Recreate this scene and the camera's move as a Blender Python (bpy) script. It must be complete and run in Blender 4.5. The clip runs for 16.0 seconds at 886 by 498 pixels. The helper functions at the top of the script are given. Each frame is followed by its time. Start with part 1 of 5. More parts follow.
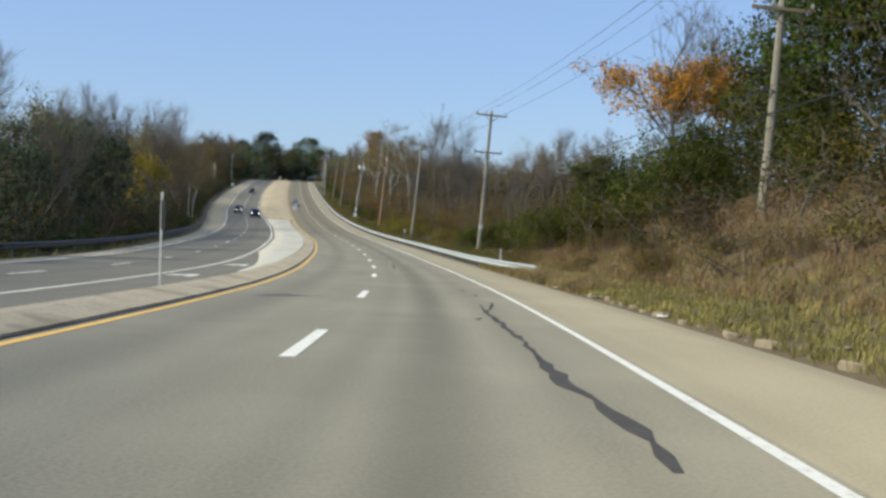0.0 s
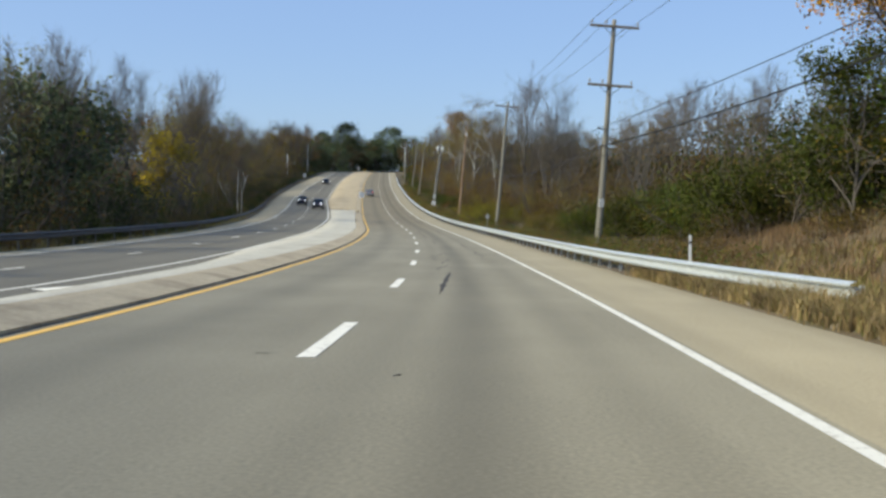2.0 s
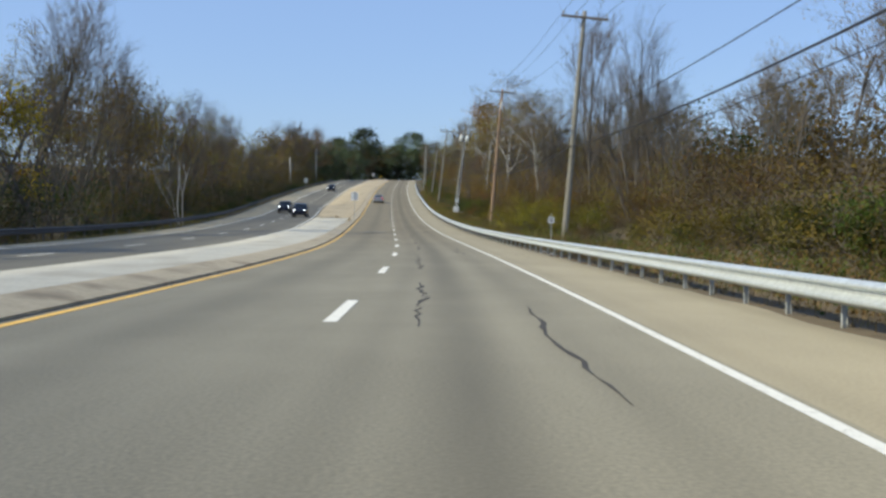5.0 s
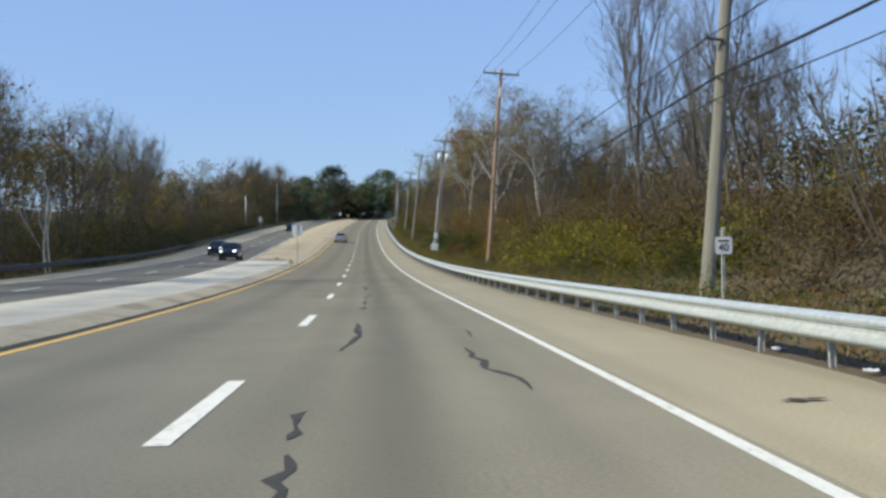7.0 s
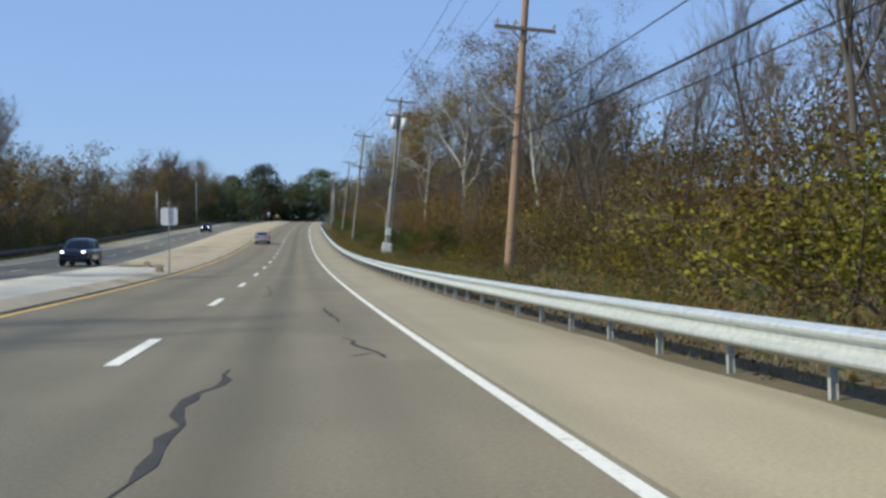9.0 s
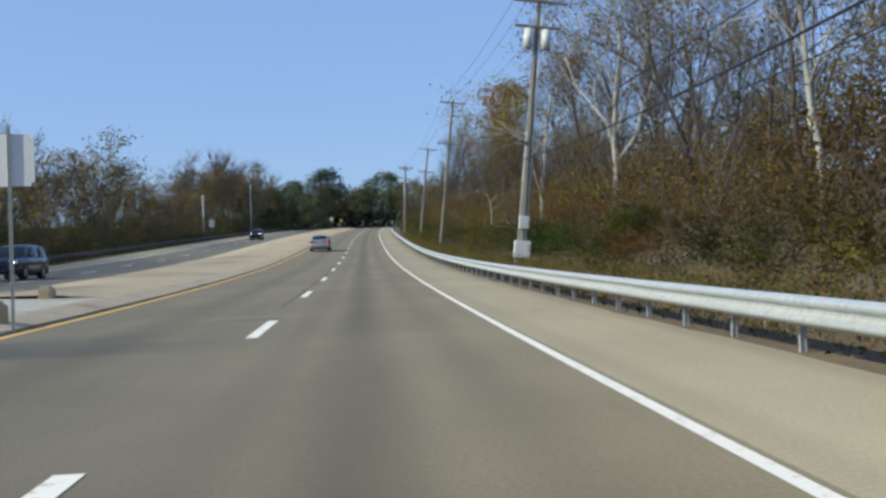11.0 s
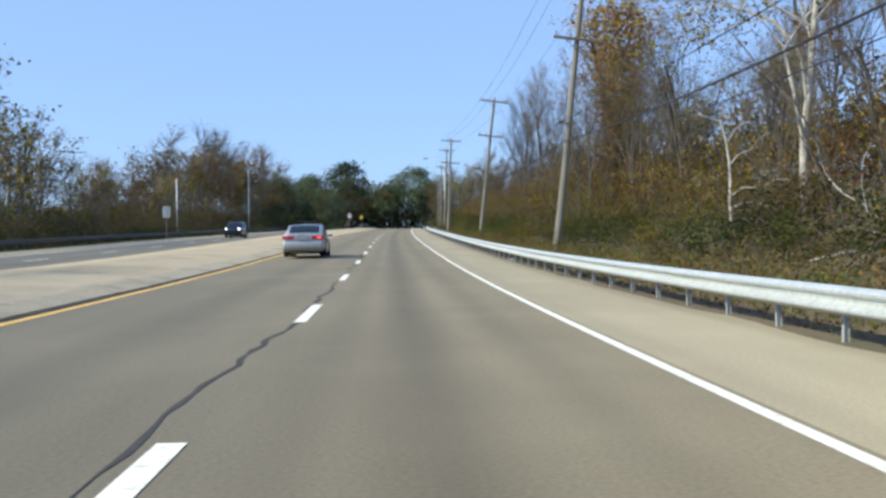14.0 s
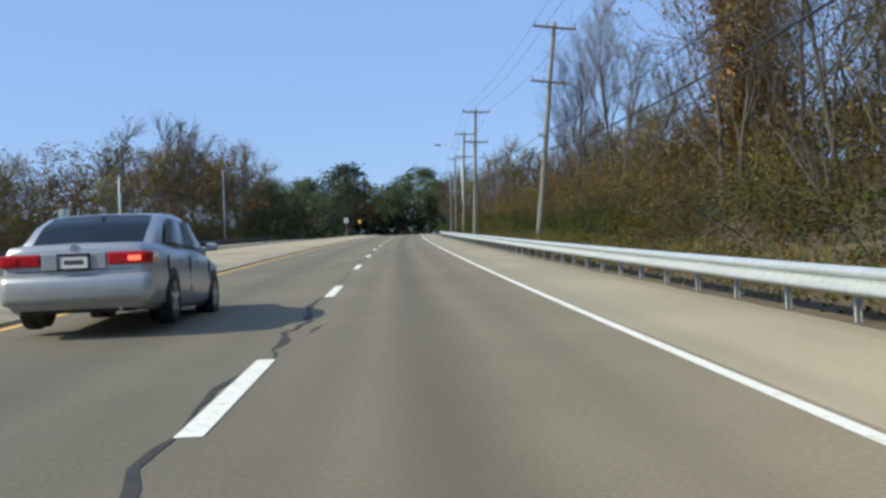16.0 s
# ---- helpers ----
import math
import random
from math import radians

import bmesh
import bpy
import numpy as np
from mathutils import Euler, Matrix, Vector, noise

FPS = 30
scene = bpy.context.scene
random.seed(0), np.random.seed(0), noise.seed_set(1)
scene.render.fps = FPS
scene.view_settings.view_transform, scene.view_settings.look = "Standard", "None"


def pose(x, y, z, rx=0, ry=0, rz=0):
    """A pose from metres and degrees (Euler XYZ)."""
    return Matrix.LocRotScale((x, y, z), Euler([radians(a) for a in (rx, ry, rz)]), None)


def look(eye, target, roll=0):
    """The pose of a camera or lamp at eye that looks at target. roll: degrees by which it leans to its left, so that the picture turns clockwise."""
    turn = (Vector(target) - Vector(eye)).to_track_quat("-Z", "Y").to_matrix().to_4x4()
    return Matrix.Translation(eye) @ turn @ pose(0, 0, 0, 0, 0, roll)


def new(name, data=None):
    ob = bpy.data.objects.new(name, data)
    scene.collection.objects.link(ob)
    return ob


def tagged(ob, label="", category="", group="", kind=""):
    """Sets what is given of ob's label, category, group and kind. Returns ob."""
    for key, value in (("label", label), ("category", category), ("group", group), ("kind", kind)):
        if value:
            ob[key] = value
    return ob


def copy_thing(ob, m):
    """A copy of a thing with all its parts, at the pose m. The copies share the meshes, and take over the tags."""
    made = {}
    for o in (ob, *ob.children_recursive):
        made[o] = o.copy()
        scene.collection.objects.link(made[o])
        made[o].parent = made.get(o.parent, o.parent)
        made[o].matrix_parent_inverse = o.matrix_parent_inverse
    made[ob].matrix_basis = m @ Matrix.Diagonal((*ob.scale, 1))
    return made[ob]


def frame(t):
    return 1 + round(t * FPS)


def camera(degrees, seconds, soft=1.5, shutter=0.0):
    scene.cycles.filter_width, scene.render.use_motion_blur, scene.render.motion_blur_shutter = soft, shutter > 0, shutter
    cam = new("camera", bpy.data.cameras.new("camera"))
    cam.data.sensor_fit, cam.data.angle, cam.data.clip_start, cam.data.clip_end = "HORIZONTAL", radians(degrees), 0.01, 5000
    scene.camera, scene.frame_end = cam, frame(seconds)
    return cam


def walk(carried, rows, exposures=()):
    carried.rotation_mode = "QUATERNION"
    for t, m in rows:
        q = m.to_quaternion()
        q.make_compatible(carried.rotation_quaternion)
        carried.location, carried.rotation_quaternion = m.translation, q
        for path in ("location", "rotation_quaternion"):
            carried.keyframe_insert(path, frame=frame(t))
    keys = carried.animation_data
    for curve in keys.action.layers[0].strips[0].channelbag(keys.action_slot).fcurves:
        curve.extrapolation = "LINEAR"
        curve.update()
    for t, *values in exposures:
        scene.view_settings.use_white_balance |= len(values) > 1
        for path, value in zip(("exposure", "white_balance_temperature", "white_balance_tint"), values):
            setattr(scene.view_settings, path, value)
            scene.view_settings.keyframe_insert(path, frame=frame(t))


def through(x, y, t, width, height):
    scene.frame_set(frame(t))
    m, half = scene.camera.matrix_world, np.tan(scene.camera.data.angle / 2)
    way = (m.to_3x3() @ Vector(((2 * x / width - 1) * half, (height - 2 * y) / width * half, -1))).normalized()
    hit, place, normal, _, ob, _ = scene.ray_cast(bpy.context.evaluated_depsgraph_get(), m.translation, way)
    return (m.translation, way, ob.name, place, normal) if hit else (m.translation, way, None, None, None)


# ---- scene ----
cam = camera(47.1, 16.0, soft=2.9)
PATH = [
    (0.00, pose(-2.163, 11.599, 0.524, 87.69, -2.32, 2.03)),
    (0.50, pose(-2.347, 18.361, 0.216, 86.91, -2.00, 4.38)),
    (1.00, pose(-2.618, 25.244, -0.078, 87.03, -1.12, 5.67)),
    (1.50, pose(-3.094, 32.253, -0.361, 86.99, -1.57, 6.49)),
    (2.00, pose(-3.565, 39.379, -0.635, 87.10, -0.66, 7.04)),
    (2.50, pose(-4.224, 46.493, -0.895, 87.20, -0.64, 7.22)),
    (3.00, pose(-5.004, 53.649, -1.141, 87.49, -0.55, 7.98)),
    (3.50, pose(-5.877, 60.859, -1.369, 87.13, 0.60, 8.40)),
    (4.00, pose(-6.756, 68.119, -1.572, 87.47, -0.05, 8.37)),
    (4.75, pose(-8.194, 79.113, -1.829, 87.70, -0.26, 8.48)),
    (5.50, pose(-9.799, 90.223, -2.037, 88.15, -0.69, 8.69)),
    (6.50, pose(-12.159, 105.203, -2.268, 88.51, -1.05, 8.86)),
    (7.00, pose(-13.326, 112.774, -2.365, 90.22, 0.77, 7.09)),
    (7.50, pose(-14.604, 120.410, -2.448, 90.61, 2.01, 4.65)),
    (8.00, pose(-15.884, 128.104, -2.513, 89.77, 1.34, 2.51)),
    (8.50, pose(-17.242, 135.860, -2.557, 90.50, 0.53, 1.68)),
    (9.00, pose(-18.754, 143.791, -2.578, 90.52, 0.72, 3.46)),
    (9.60, pose(-20.855, 153.440, -2.570, 90.60, 0.94, 4.07)),
    (10.20, pose(-22.999, 163.267, -2.521, 90.79, 1.42, 5.44)),
    (10.80, pose(-25.152, 173.165, -2.429, 90.98, 1.92, 6.86)),
    (11.50, pose(-27.648, 184.663, -2.275, 91.09, 2.20, 7.67)),
    (12.00, pose(-29.482, 192.801, -2.136, 90.45, 3.08, 7.96)),
    (12.50, pose(-31.232, 200.776, -1.976, 90.71, 2.56, 7.46)),
    (13.00, pose(-32.892, 208.671, -1.794, 90.61, 2.47, 7.56)),
    (13.50, pose(-34.572, 216.571, -1.586, 90.27, 1.74, 7.40)),
    (14.00, pose(-36.093, 224.523, -1.351, 91.39, 0.92, 8.44)),
    (14.50, pose(-37.709, 232.465, -1.086, 91.82, 1.56, 9.22)),
    (15.00, pose(-39.302, 240.381, -0.791, 91.86, 2.10, 9.03)),
    (15.50, pose(-40.919, 248.310, -0.463, 91.78, 2.17, 9.13)),
    (16.00, pose(-42.546, 256.285, -0.101, 91.75, 2.50, 8.79)),
]
walk(cam, PATH, [(0.0, 0.0, 6600, 3.0), (6.5, 0.0, 6400, 4.0), (7.5, -0.08, 6350, 4.0), (8.0, -0.38, 6350, 4.0), (8.5, -0.15, 6300, 4.0), (9.0, -0.1, 6250, 4.0), (11.5, -0.12, 6200, 4.0), (13.5, -0.18, 6150, 4.0), (14.0, 0.3, 6200, 4.0), (14.5, 0.08, 6200, 4.0), (15.0, 0.1, 6200, 4.0), (16.0, 0.03, 6200, 4.0)])

# ---- light ----
SUN_DIR = Vector((-0.895, -0.447, 0.70)).normalized()
world = bpy.data.worlds.new("world")
scene.world = world
world.use_nodes = True
wn = world.node_tree.nodes
sky = wn.new("ShaderNodeTexSky")
sky.sky_type, sky.sun_disc = "NISHITA", False
sky.sun_elevation = math.asin(SUN_DIR.z)
sky.sun_rotation = math.atan2(SUN_DIR.x, SUN_DIR.y)
sky.air_density, sky.dust_density, sky.ozone_density = 1.0, 1.1, 2.5
tone = wn.new("ShaderNodeHueSaturation")
tone.inputs["Saturation"].default_value = 1.15
tone.inputs["Hue"].default_value = 0.518
world.node_tree.links.new(sky.outputs[0], tone.inputs["Color"])
even = wn.new("ShaderNodeMix")  # thin autumn haze evens the sky out
even.data_type = "RGBA"
even.inputs[0].default_value = 0.6
even.inputs[7].default_value = (2.52, 3.72, 6.35, 1.0)
world.node_tree.links.new(tone.outputs[0], even.inputs[6])
world.node_tree.links.new(even.outputs[2], wn["Background"].inputs[0])
wn["Background"].inputs[1].default_value = 0.15
sun = bpy.data.lights.new("sun", "SUN")
sun.energy, sun.angle, sun.color = 4.9, radians(0.53), (1.0, 0.91, 0.73)
new("sun", sun).matrix_world = look(SUN_DIR * 200, (0, 0, 0))

# ---- the line of the road: bends and grades along its right-hand edge line ----
STEP = 2.0
KNOT_S, KNOT_D = -20.0, 30.0
BEND = [1.766, 1.921, 1.868, 1.44, 0.837, 1.157, -0.072, -0.022, -0.017, -0.093, -0.02, -0.22, -0.28, -0.2, -0.1, 0.0, 0.2, 3.0, 5.0]
SAG = [0.479, 0.503, 0.227, 0.544, 0.181, 0.338, 0.425, 0.341, 0.402, 0.526, 0.21, -0.05, -0.03, -0.02, 0.0, 0.0, -0.5, -1.0, -0.8]
RS = np.arange(KNOT_S, KNOT_S + KNOT_D * 18 - 1, STEP)
_k = KNOT_S + KNOT_D * np.arange(19)
RTH = np.cumsum(np.interp(RS, _k, BEND)) * STEP * 1e-3
_g = np.cumsum(np.interp(RS, _k, SAG)) * STEP * 1e-3
_i0 = int(np.argmin(abs(RS)))
RTH = RTH - RTH[_i0]
RG = _g - _g[_i0] - 0.05312
RX, RY, RZ = np.cumsum(-np.sin(RTH)) * STEP, np.cumsum(np.cos(RTH)) * STEP, np.cumsum(RG) * STEP
RX, RY, RZ = RX - RX[_i0], RY - RY[_i0], RZ - RZ[_i0]
S_MIN, S_MAX = RS[0], RS[-1]


def on_road(s, u, dz=0.0):
    """The place s metres along the road, u metres to the right of the edge line, dz above the road."""
    c = min(max(s, S_MIN), S_MAX)
    th = float(np.interp(c, RS, RTH))
    x, y, z = (float(np.interp(c, RS, a)) for a in (RX, RY, RZ))
    e = s - c
    g = RG[0] if e < 0 else 0.0
    x, y, z = x - math.sin(th) * e, y + math.cos(th) * e, z + g * e
    return Vector((x + u * math.cos(th), y + u * math.sin(th), z + dz))


def heading(s):
    return float(np.interp(s, RS, RTH))


def frame_at(s, u, dz=0.0, turn=0.0, lean=0.0):
    """A pose on the road: x to its right, y along it, leaning to the right by lean degrees."""
    return Matrix.Translation(on_road(s, u, dz)) @ Euler((0, radians(lean), heading(s) + radians(turn))).to_matrix().to_4x4()


def knots(pairs):
    a, b = zip(*pairs)
    return lambda s: float(np.interp(s, a, b))


# offsets along the road
yellow_u = knots([(-20, -6.37), (40, -6.5), (70, -7.07), (130, -7.05), (190, -7.5), (250, -7.7), (600, -7.5)])
kerb_u = lambda s: yellow_u(s) - 0.22
inner_u = knots([(-20, -10.4), (70, -11.0), (110, -11.6), (170, -11.9), (210, -13.2), (250, -15.0), (350, -15.4), (600, -14.5)])
left_z = knots([(-20, -0.12), (60, -0.1), (100, 0.06), (190, 0.18), (270, 0.03), (600, -0.08)])
rail_left_u = lambda s: inner_u(s) - knots([(-20, 9.4), (100, 9.4), (160, 10.2), (280, 12.0), (600, 11.0)])(s)


def rail_u(s):
    return 2.36 + (max(0.0, 70.0 - s) / 16.0) ** 2 * 0.78


def hills(x, y):
    return noise.noise(Vector((x * 0.02, y * 0.02, 3.1))) * 1.0 + noise.noise(Vector((x * 0.09, y * 0.09, 7.7))) * 0.22


def ground_dz(s, u):
    """Height of the ground over the road's surface."""
    p = on_road(s, u)
    lu = rail_left_u(s)
    if u >= 2.2:
        near = knots([(2.2, -0.05), (2.5, 0.0), (2.9, 0.13), (3.4, 0.18), (5.0, 0.36), (7.5, 1.5), (10.0, 3.0), (16, 5.0), (40, 8.0), (120, 10.0), (400, 12)])(u)
        far = knots([(2.2, -0.06), (2.55, -0.05), (2.9, -0.06), (4.0, 0.02), (5.3, 0.18), (9.0, 0.7), (16, 2.2), (40, 6.0), (120, 9.0), (400, 12)])(u)
        k = min(max((s - 58.0) / 22.0, 0), 1)
        z = near * (1 - k) + far * k
        return z + hills(p.x, p.y) * min(1, max(0, (u - 4) / 10))
    if u <= lu + 0.6:
        d = lu + 0.6 - u
        z = left_z(s) + knots([(0, -0.06), (2, -0.35), (8, -0.9), (30, 0.5), (100, 5.0), (400, 9)])(d)
        return z + hills(p.x, p.y) * min(1, max(0, (d - 3) / 10))
    return -0.35 if s < 560 else -0.3

# ---- materials ----
def material(name, rough=0.8, metal=0.0):
    m = bpy.data.materials.new(name)
    m.use_nodes = True
    b = m.node_tree.nodes["Principled BSDF"]
    b.inputs["Roughness"].default_value, b.inputs["Metallic"].default_value = rough, metal
    b.inputs["Diffuse Roughness"].default_value = 1.0 if rough >= 0.85 else 0.0
    return m, m.node_tree.nodes, m.node_tree.links, b


def noise_node(n, l, vec, scale, detail=4.0, rough=0.6):
    t = n.new("ShaderNodeTexNoise")
    t.inputs["Scale"].default_value, t.inputs["Detail"].default_value, t.inputs["Roughness"].default_value = scale, detail, rough
    l.new(vec, t.inputs["Vector"])
    return t.outputs["Fac"]


def ramp(n, l, fac, stops):
    r = n.new("ShaderNodeValToRGB")
    e = r.color_ramp.elements
    while len(e) < len(stops):
        e.new(0.5)
    for k, (p, c) in zip(e, stops):
        k.position, k.color = p, (*c, 1)
    l.new(fac, r.inputs[0])
    return r.outputs[0]


def mix(n, l, fac, a, b, mode="MIX"):
    x = n.new("ShaderNodeMix")
    x.data_type, x.blend_type = "RGBA", mode
    for v, k in ((fac, 0), (a, 6), (b, 7)):
        if isinstance(v, (int, float)):
            x.inputs[k].default_value = v
        elif isinstance(v, tuple):
            x.inputs[k].default_value = (*v, 1)
        else:
            l.new(v, x.inputs[k])
    return x.outputs[2]


def bump(n, l, b, height, strength=0.3, dist=0.02):
    k = n.new("ShaderNodeBump")
    k.inputs["Strength"].default_value, k.inputs["Distance"].default_value = strength, dist
    l.new(height, k.inputs["Height"])
    l.new(k.outputs[0], b.inputs["Normal"])


def surface(name, lo, hi, scale, rough=0.8, metal=0.0, fine=None, bumps=0.3, coord="Object", stain=None, stretch=(1, 1, 1)):
    """Grain and blotches of two sizes between two colours."""
    m, n, l, b = material(name, rough, metal)
    tc = n.new("ShaderNodeTexCoord")
    mp = n.new("ShaderNodeMapping")
    mp.inputs["Scale"].default_value = stretch
    l.new(tc.outputs[coord], mp.inputs[0])
    v = mp.outputs[0]
    big = noise_node(n, l, v, scale)
    small = noise_node(n, l, v, fine or scale * 14, 3.0)
    c = ramp(n, l, big, [(0.3, lo), (0.7, hi)])
    c = mix(n, l, 0.35, c, ramp(n, l, small, [(0.25, tuple(x * 0.55 for x in lo)), (0.75, tuple(min(1, x * 1.35) for x in hi))]))
    if stain:
        s = noise_node(n, l, v, scale * 0.35, 5.0)
        c = mix(n, l, ramp(n, l, s, [(0.52, (0, 0, 0)), (0.68, (0.8, 0.8, 0.8))]), c, stain)
    l.new(c, b.inputs["Base Color"])
    bump(n, l, b, small, bumps)
    return m


def asphalt(name, lo, hi, paths, older=None):
    """Worn asphalt: aggregate, long blotches and darker strips where cars drip and roll."""
    m, n, l, b = material(name, 0.85)
    uv = n.new("ShaderNodeUVMap")
    sep = n.new("ShaderNodeSeparateXYZ")
    l.new(uv.outputs[0], sep.inputs[0])
    mp = n.new("ShaderNodeMapping")
    mp.inputs["Scale"].default_value = (1, 0.12, 1)
    l.new(uv.outputs[0], mp.inputs[0])
    blot = noise_node(n, l, mp.outputs[0], 0.9, 5.0)
    grain = noise_node(n, l, uv.outputs[0], 28.0, 3.0)
    patch = noise_node(n, l, uv.outputs[0], 0.22, 4.0)
    c = ramp(n, l, blot, [(0.3, lo), (0.72, hi)])
    c = mix(n, l, 0.45, c, ramp(n, l, grain, [(0.2, tuple(x * 0.45 for x in lo)), (0.8, tuple(x * 1.4 for x in hi))]))
    c = mix(n, l, ramp(n, l, patch, [(0.45, (0, 0, 0)), (0.7, (0.35, 0.35, 0.35))]), c, tuple(x * 1.25 for x in hi))
    for u, w, k in paths:
        d = n.new("ShaderNodeMath")
        d.operation, d.inputs[1].default_value = "SUBTRACT", u
        l.new(sep.outputs[0], d.inputs[0])
        a = n.new("ShaderNodeMath")
        a.operation = "ABSOLUTE"
        l.new(d.outputs[0], a.inputs[0])
        f = n.new("ShaderNodeMapRange")
        f.interpolation_type = "SMOOTHSTEP"
        f.inputs[1].default_value, f.inputs[2].default_value = 0.0, w
        f.inputs[3].default_value, f.inputs[4].default_value = k, 0.0
        l.new(a.outputs[0], f.inputs[0])
        g = n.new("ShaderNodeMath")
        g.operation = "MULTIPLY"
        l.new(f.outputs[0], g.inputs[0])
        l.new(blot, g.inputs[1])
        c = mix(n, l, g.outputs[0], c, tuple(x * 0.30 for x in lo))
    if older:  # an older, browner stretch of surfacing further along
        f = n.new("ShaderNodeMapRange")
        f.interpolation_type = "SMOOTHSTEP"
        f.inputs[1].default_value, f.inputs[2].default_value = older[0], older[1]
        l.new(sep.outputs[1], f.inputs[0])
        c = mix(n, l, f.outputs[0], c, mix(n, l, 1.0, c, older[2], "MULTIPLY"))
    l.new(c, b.inputs["Base Color"])
    bump(n, l, b, grain, 0.35, 0.01)
    return m


def paint(name, colour, worn, amount=0.5):
    m, n, l, b = material(name, 0.7)
    tc = n.new("ShaderNodeTexCoord")
    a = noise_node(n, l, tc.outputs["Object"], 9.0, 5.0, 0.75)
    c = mix(n, l, ramp(n, l, a, [(amount, (0, 0, 0)), (amount + 0.16, (1, 1, 1))]), colour, worn)
    l.new(c, b.inputs["Base Color"])
    return m


def foliage(name, colours, through=0.5, vary=0.10, clump=0.9):
    """Leaves: every leaf has its own shade, every clump and every plant its own tint; some light comes through."""
    m, n, l, b = material(name, 0.65)
    geo = n.new("ShaderNodeNewGeometry")
    stops = [(i / (len(colours) - 1), c) for i, c in enumerate(colours)]
    c = ramp(n, l, geo.outputs["Random Per Island"], stops)
    tc = n.new("ShaderNodeTexCoord")
    patch = noise_node(n, l, tc.outputs["Object"], clump, 3.0)
    c = mix(n, l, 1.0, c, ramp(n, l, patch, [(0.32, (0.62, 0.60, 0.58)), (0.68, (1.42, 1.36, 1.2))]), "MULTIPLY")
    oi = n.new("ShaderNodeObjectInfo")
    hsv = n.new("ShaderNodeHueSaturation")
    for k, lo, hi in ((0, 0.5 - vary * 0.35, 0.5 + vary * 0.35), (2, 1 - vary * 3, 1 + vary * 3)):
        r = n.new("ShaderNodeMapRange")
        r.inputs[3].default_value, r.inputs[4].default_value = lo, hi
        l.new(oi.outputs["Random"], r.inputs[0])
        l.new(r.outputs[0], hsv.inputs[k])
    l.new(c, hsv.inputs[4])
    l.new(hsv.outputs[0], b.inputs["Base Color"])
    b.inputs["Specular IOR Level"].default_value = 0.2
    t = n.new("ShaderNodeBsdfTranslucent")
    l.new(hsv.outputs[0], t.inputs[0])
    x = n.new("ShaderNodeMixShader")
    x.inputs[0].default_value = through
    l.new(b.outputs[0], x.inputs[1])
    l.new(t.outputs[0], x.inputs[2])
    l.new(x.outputs[0], n["Material Output"].inputs[0])
    return m


def plain(name, colour, rough=0.5, metal=0.0, emit=0.0, coat=0.0):
    m, n, l, b = material(name, rough, metal)
    tc = n.new("ShaderNodeTexCoord")
    f = noise_node(n, l, tc.outputs["Object"], 6.0, 5.0)
    l.new(mix(n, l, ramp(n, l, f, [(0.3, (0, 0, 0)), (0.8, (0.3, 0.3, 0.3))]), colour, tuple(x * 0.6 for x in colour)), b.inputs["Base Color"])
    b.inputs["Coat Weight"].default_value = coat
    if emit:
        b.inputs["Emission Color"].default_value, b.inputs["Emission Strength"].default_value = (*colour, 1), emit
    return m


M_ROAD = asphalt("road_asphalt", (0.170, 0.153, 0.110), (0.262, 0.238, 0.174), [(-2.05, 0.62, 0.85), (-0.95, 0.45, 0.35), (-2.9, 0.4, 0.3), (-5.4, 0.8, 0.5)], (90.0, 180.0, (0.84, 0.78, 0.69)))
M_ROAD_L = asphalt("far_road_asphalt", (0.128, 0.114, 0.083), (0.178, 0.160, 0.120), [(-13.9, 0.7, 0.4), (-17.6, 0.7, 0.4)])
M_SHOULDER = asphalt("shoulder_asphalt", (0.262, 0.226, 0.150), (0.335, 0.290, 0.195), [(0.35, 0.35, 0.25), (2.2, 0.4, 0.5)])
M_KERB = surface("old_kerb_concrete", (0.37, 0.305, 0.205), (0.50, 0.42, 0.29), 1.6, 0.9, fine=11, stain=(0.20, 0.155, 0.10), coord="UV")
M_SLAB = surface("pale_concrete", (0.42, 0.395, 0.325), (0.57, 0.54, 0.45), 0.8, 0.9, fine=9, coord="UV", stain=(0.36, 0.32, 0.25))
M_STRIP = surface("dry_gravel_strip", (0.38, 0.30, 0.19), (0.50, 0.41, 0.27), 0.6, 0.95, fine=12, coord="UV", stain=(0.24, 0.20, 0.12))
# near-black colour that stands for the kerb's shade in the gutter
M_GUTTER = surface("gutter_shade", (0.035, 0.03, 0.025), (0.07, 0.06, 0.045), 2.0, 0.95, coord="UV")
M_WHITE = paint("white_road_paint", (0.82, 0.785, 0.68), (0.40, 0.36, 0.28), 0.54)
M_YELLOW = paint("yellow_road_paint", (0.76, 0.46, 0.09), (0.42, 0.31, 0.16), 0.53)
M_TAR = surface("tar_seal", (0.032, 0.029, 0.026), (0.062, 0.056, 0.05), 3.0, 0.9, coord="UV")
M_GROUND = surface("leaf_litter_ground", (0.062, 0.046, 0.025), (0.125, 0.093, 0.050), 0.25, 0.95, fine=5.0, bumps=0.8, stain=(0.055, 0.062, 0.025))
M_ZINC = surface("galvanised_steel", (0.56, 0.59, 0.57), (0.68, 0.71, 0.69), 0.7, 0.45, 0.45, fine=10, bumps=0.05, stain=(0.50, 0.50, 0.46))
M_POST_PALE = surface("pale_post_steel", (0.42, 0.43, 0.40), (0.58, 0.59, 0.56), 1.5, 0.7, 0.1, fine=12, bumps=0.05, stain=(0.30, 0.26, 0.20))
